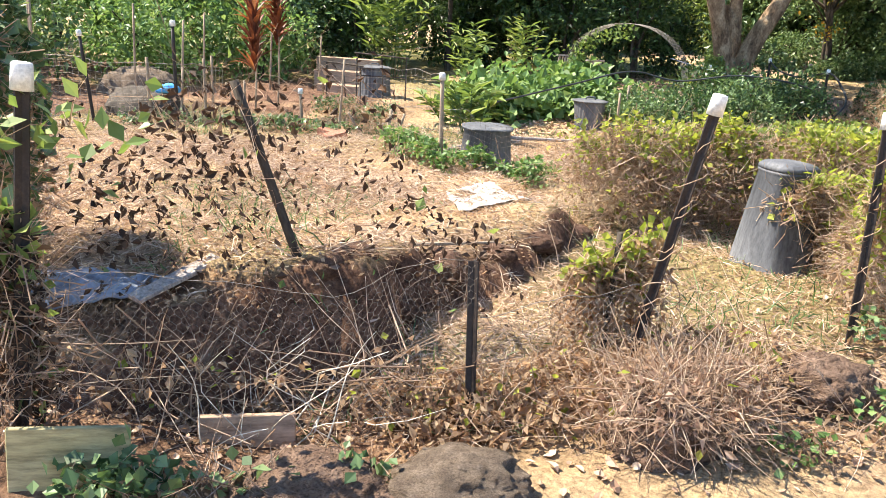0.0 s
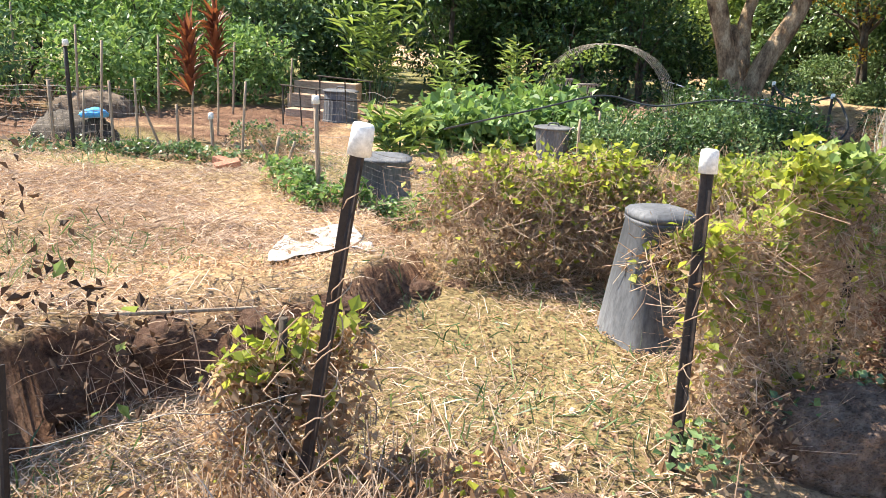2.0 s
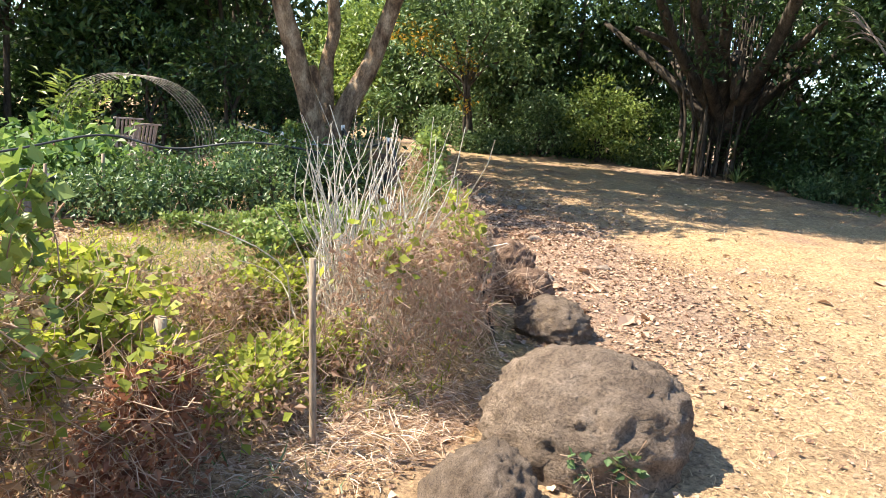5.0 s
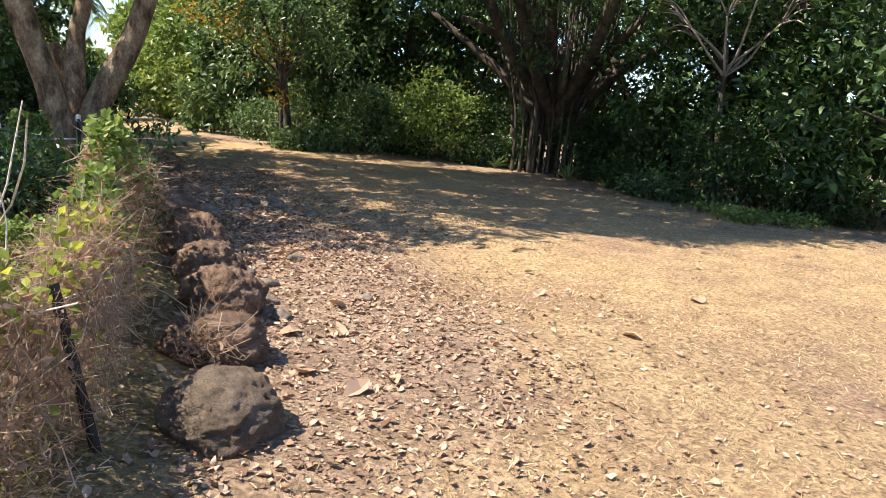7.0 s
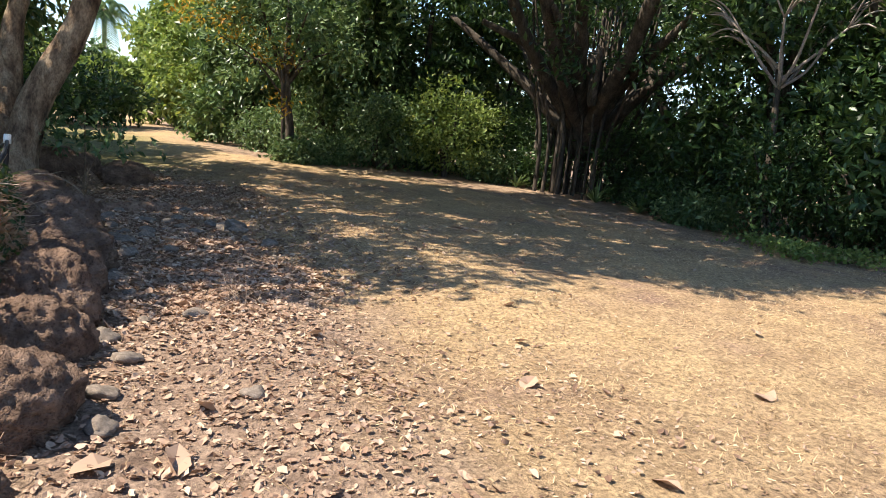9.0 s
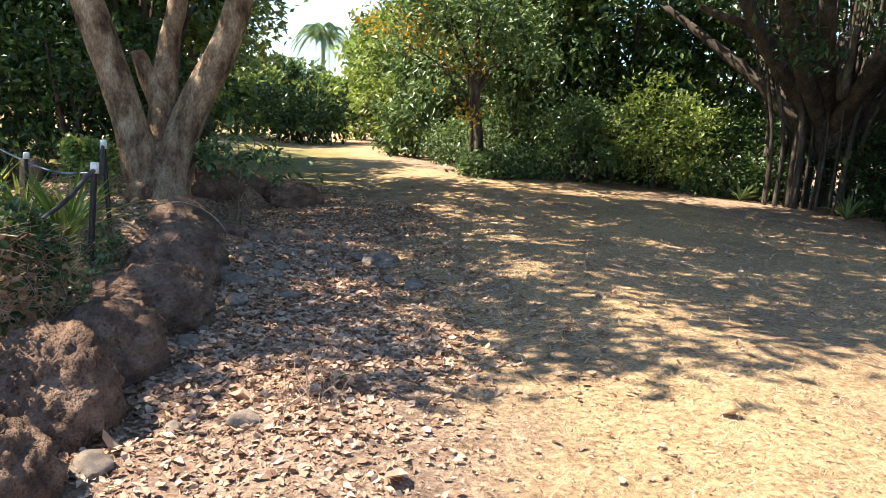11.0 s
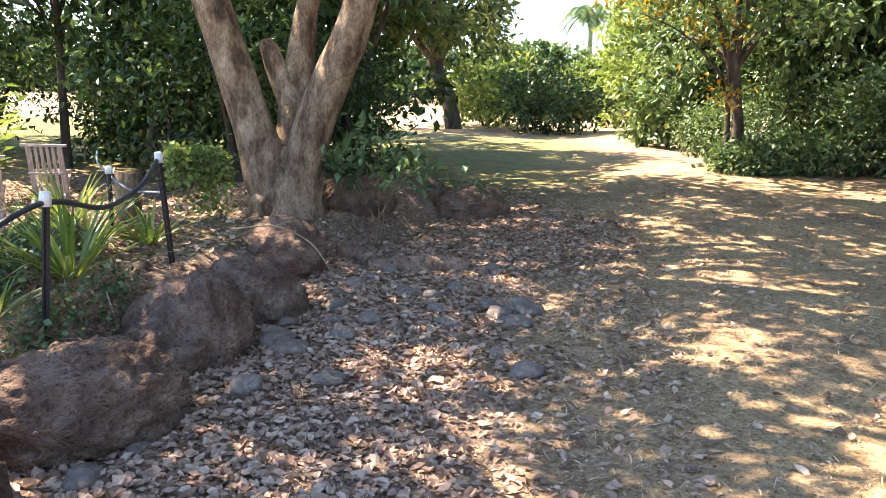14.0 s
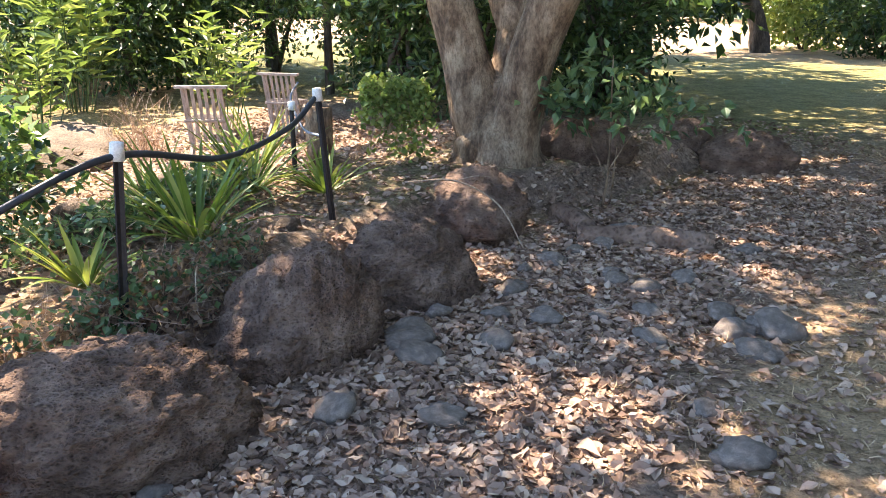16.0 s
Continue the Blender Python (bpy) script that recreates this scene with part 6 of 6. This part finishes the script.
tagged(part("leaf_crumbs", leaf_mesh("leaf_crumbs", np.column_stack([x, y, height(x, y) + 0.006]), r.normal(size=(len(x), 3)) * [1, 1, 0.25], r.normal(size=(len(x), 3)) * 0.5 + [0, 0, 1], r.uniform(0.012, 0.035, len(x)), r.uniform(0.008, 0.02, len(x)), 0.2), M["fallen"]), "crumbled brown leaf fragments on the ground", "leaf litter", kind="stuff")
x, y, r = scatter(19000, (0.8, 10.0, 6.9, 19.0), 503, lambda x, y: 0.9 * (side(x, y, BORDER) > -0.4))
tagged(part("leaf_litter", dead_leaf_mesh("leaf_litter", x, y, r.uniform(0.03, 0.075, len(x)), 504), M["fallen"]), "brown leaf litter between garden plants", "leaf litter", kind="stuff")
x, y, r = scatter(7000, (-1.5, 1.9, 6.2, 10.0), 505, lambda x, y: 0.8 * (np.abs(side(x, y, BORDER) - 0.1) < 0.5 + 0.4 * vnoise(x, y, 1.5, 9)))
tagged(part("leaf_litter", dead_leaf_mesh("leaf_litter", x, y, r.uniform(0.025, 0.065, len(x)), 506), M["fallen"]), "dry brown leaves along the boulder border", "leaf litter", kind="stuff")


def big_leaf(x, y, s, rz, seed, label="large pale curled dead leaf on the ground"):
    me = dead_leaf_mesh("dead_leaf", np.zeros(1), np.zeros(1), np.array([s]), seed, 0.0, 0.2)
    ob = part("dead_leaf", me, M["fallen"])
    ob.matrix_basis = pose(x, y, H(x, y) - H(0, 0) + 0.004, 0, 0, rz)
    return tagged(ob, label, "dead leaf", "large dead leaves")


for i, (x, y, s) in enumerate([(10.43, 8.15, 0.2), (7.05, 8.25, 0.24), (7.25, 8.75, 0.22), (8.0, 8.9, 0.17), (6.75, 8.3, 0.2), (7.4, 10.6, 0.16), (8.05, 9.6, 0.2), (9.0, 8.6, 0.14), (6.6, 7.6, 0.22), (6.75, 7.2, 0.2), (7.0, 7.3, 0.17), (9.4, 9.3, 0.12), (11.6, 9.2, 0.15), (8.8, 14.3, 0.2), (8.5, 13.6, 0.14), (7.6, 12.7, 0.14), (8.2, 13.1, 0.15), (6.9, 10.1, 0.18), (9.8, 10.1, 0.13), (8.9, 7.4, 0.15)]):
    big_leaf(x, y, s, i * 67.0, 520 + i)
strap_plant(11.8, 14.45, 46, 0.36, 0.022, M["straw"], 541, "dead palm frond lying on the lawn", rise=0.35, name="dead_frond", category="dead frond")


def blades(n, box, seed, keep, length, width, flat, mat, name, label, category):
    x, y, r = scatter(n, box, seed, keep)
    n = len(x)
    a = r.uniform(0, 2 * math.pi, n)
    L = length * r.uniform(0.4, 1.3, n)
    el = np.abs(r.normal(0, flat, n))
    b = np.column_stack([x, y, height(x, y) + r.uniform(0, 0.012, n)])
    d = np.column_stack([np.cos(a) * np.cos(el), np.sin(a) * np.cos(el), np.sin(el)]) * L[:, None]
    t = b + d
    t[:, 2] = np.maximum(t[:, 2], height(t[:, 0], t[:, 1]) + 0.004)
    bend = np.column_stack([r.normal(0, .1, n), r.normal(0, .1, n), np.abs(r.normal(0, .06, n)) + 0.03]) * L[:, None]
    ob = part(name, blade_mesh(name, b, t, width * r.uniform(0.6, 1.4, n), bend), M[mat])
    return tagged(ob, label, category, kind="stuff")


def steepness(x, y):
    e = 0.05
    return step(0.3, 0.8, np.hypot(height(x + e, y) - height(x - e, y), height(x, y + e) - height(x, y - e)) / (2 * e))


def straw_keep(x, y):
    d = side(x, y, BORDER)
    clay = step(-1.6, -2.4, x) * step(8.7, 9.2, y)
    return (d > 0.05) * (1 - clay) * np.clip(0.55 + 1.3 * vnoise(x, y, 0.9, 61) + 0.8 * vnoise(x, y, 3.0, 62), 0.08, 1) * (1 - 0.93 * step(3.05, 2.8, y - 0.2 * x) * step(0.9, -0.1, x)) * (1 - 0.9 * steepness(x, y)) * np.clip(1.5 - 0.11 * y, 0.15, 1) * (1 - 0.5 * step(5.4, 4.6, y) * step(0.3, 0.9, x))


def turf_keep(x, y):
    d = -side(x, y, BORDER)
    wob = 1.0 * vnoise(x, y, 0.8, 21) + 0.6 * vnoise(x, y, 2.7, 22)
    return (d > 0.3) * np.clip(step(0.3, 2.2, d + wob) + 0.15, 0, 1) * np.clip(0.6 + 1.2 * vnoise(x, y, 0.7, 71) + 0.6 * vnoise(x, y, 3.3, 72), 0.12, 1) * np.clip(1.3 - 0.045 * y - 0.02 * np.maximum(0, x - 8), 0.2, 1)


blades(215000, (-4.8, 2.1, 5.6, 10.0), 601, straw_keep, 0.14, 0.0034, 0.25, "straw", "straw_mulch", "loose golden straw spread over the garden beds", "straw")
blades(230000, (1.5, 1.2, 17.5, 21.0), 602, turf_keep, 0.045, 0.0042, 0.5, "turf", "dry_turf", "short parched tan turf", "turf")
blades(20000, (-4.8, 2.4, 5.5, 10.5), 603, lambda x, y: (side(x, y, BORDER) > 0.1) * np.clip(step(0.05, 0.3, vnoise(x, y, 0.8, 81)) + 0.5 * step(5.4, 4.6, y) * step(0.3, 0.9, x) * step(-0.05, 0.15, vnoise(x, y, 2.2, 82)), 0, 1), 0.13, 0.006, 0.9, "leaf_mid", "grass_tufts", "green weeds and grass tufts in the garden", "grass")
blades(7000, (2.6, 5.6, 5.6, 10.5), 604, lambda x, y: (side(x, y, BORDER) > 0.3) * 0.8, 0.14, 0.006, 0.8, "leaf_vine", "grass_tufts", "yellow-green weeds in the garden", "grass")

x, y, r = scatter(90000, (-4.5, 2.2, 5.6, 10.0), 511, lambda x, y: (side(x, y, BORDER) > 0.0) * np.clip(0.6 + 1.2 * vnoise(x, y, 1.1, 91), 0.1, 1) * np.clip(1.4 - 0.12 * y, 0.2, 1))
tagged(part("leaf_crumbs", leaf_mesh("leaf_crumbs", np.column_stack([x, y, height(x, y) + r.uniform(0.006, 0.03, len(x))]), r.normal(size=(len(x), 3)) * [1, 1, 0.4], r.normal(size=(len(x), 3)) * 0.6 + [0, 0, 1], r.uniform(0.012, 0.04, len(x)), r.uniform(0.008, 0.022, len(x)), 0.3), M["leaf_dry"]), "brown leaf fragments among garden straw", "leaf litter", kind="stuff")

STONES = [rock_mesh(700 + i, 3, 0.36, 0.06) for i in range(6)]
for m_ in STONES:
    m_.materials.append(M["cobble"])
rs = random.Random(8)
spots = [(8.42, 14.55), (8.6, 14.7), (8.3, 14.75), (8.55, 14.35), (7.95, 14.6), (7.45, 13.75), (7.25, 14.1), (7.05, 13.6), (7.2, 13.4), (7.0, 13.9), (7.15, 14.5), (7.5, 14.2)]
spots += [(rs.uniform(6.95, 8.7), rs.uniform(12.6, 16.2)) for _ in range(26)] + [(rs.uniform(6.6, 7.6), rs.uniform(8.0, 12.5)) for _ in range(10)]
for i, (x, y) in enumerate(spots):
    s = rs.uniform(0.035, 0.075) * (1.35 if i < 12 else 1)
    if side(np.array([x]), np.array([y]), BORDER)[0] > -0.35:
        x += 0.35
    ob = part("stone", STONES[i % 6], M["cobble"])
    ob.matrix_basis = pose(x, y, H(x, y) + s * 0.22, rs.uniform(-15, 15), 0, rs.uniform(0, 360)) @ Matrix.Diagonal((s * 1.4, s, s * 0.7, 1))
    tagged(ob, "rounded grey-brown stone in leaf litter", "stone", "stones in the leaf litter")
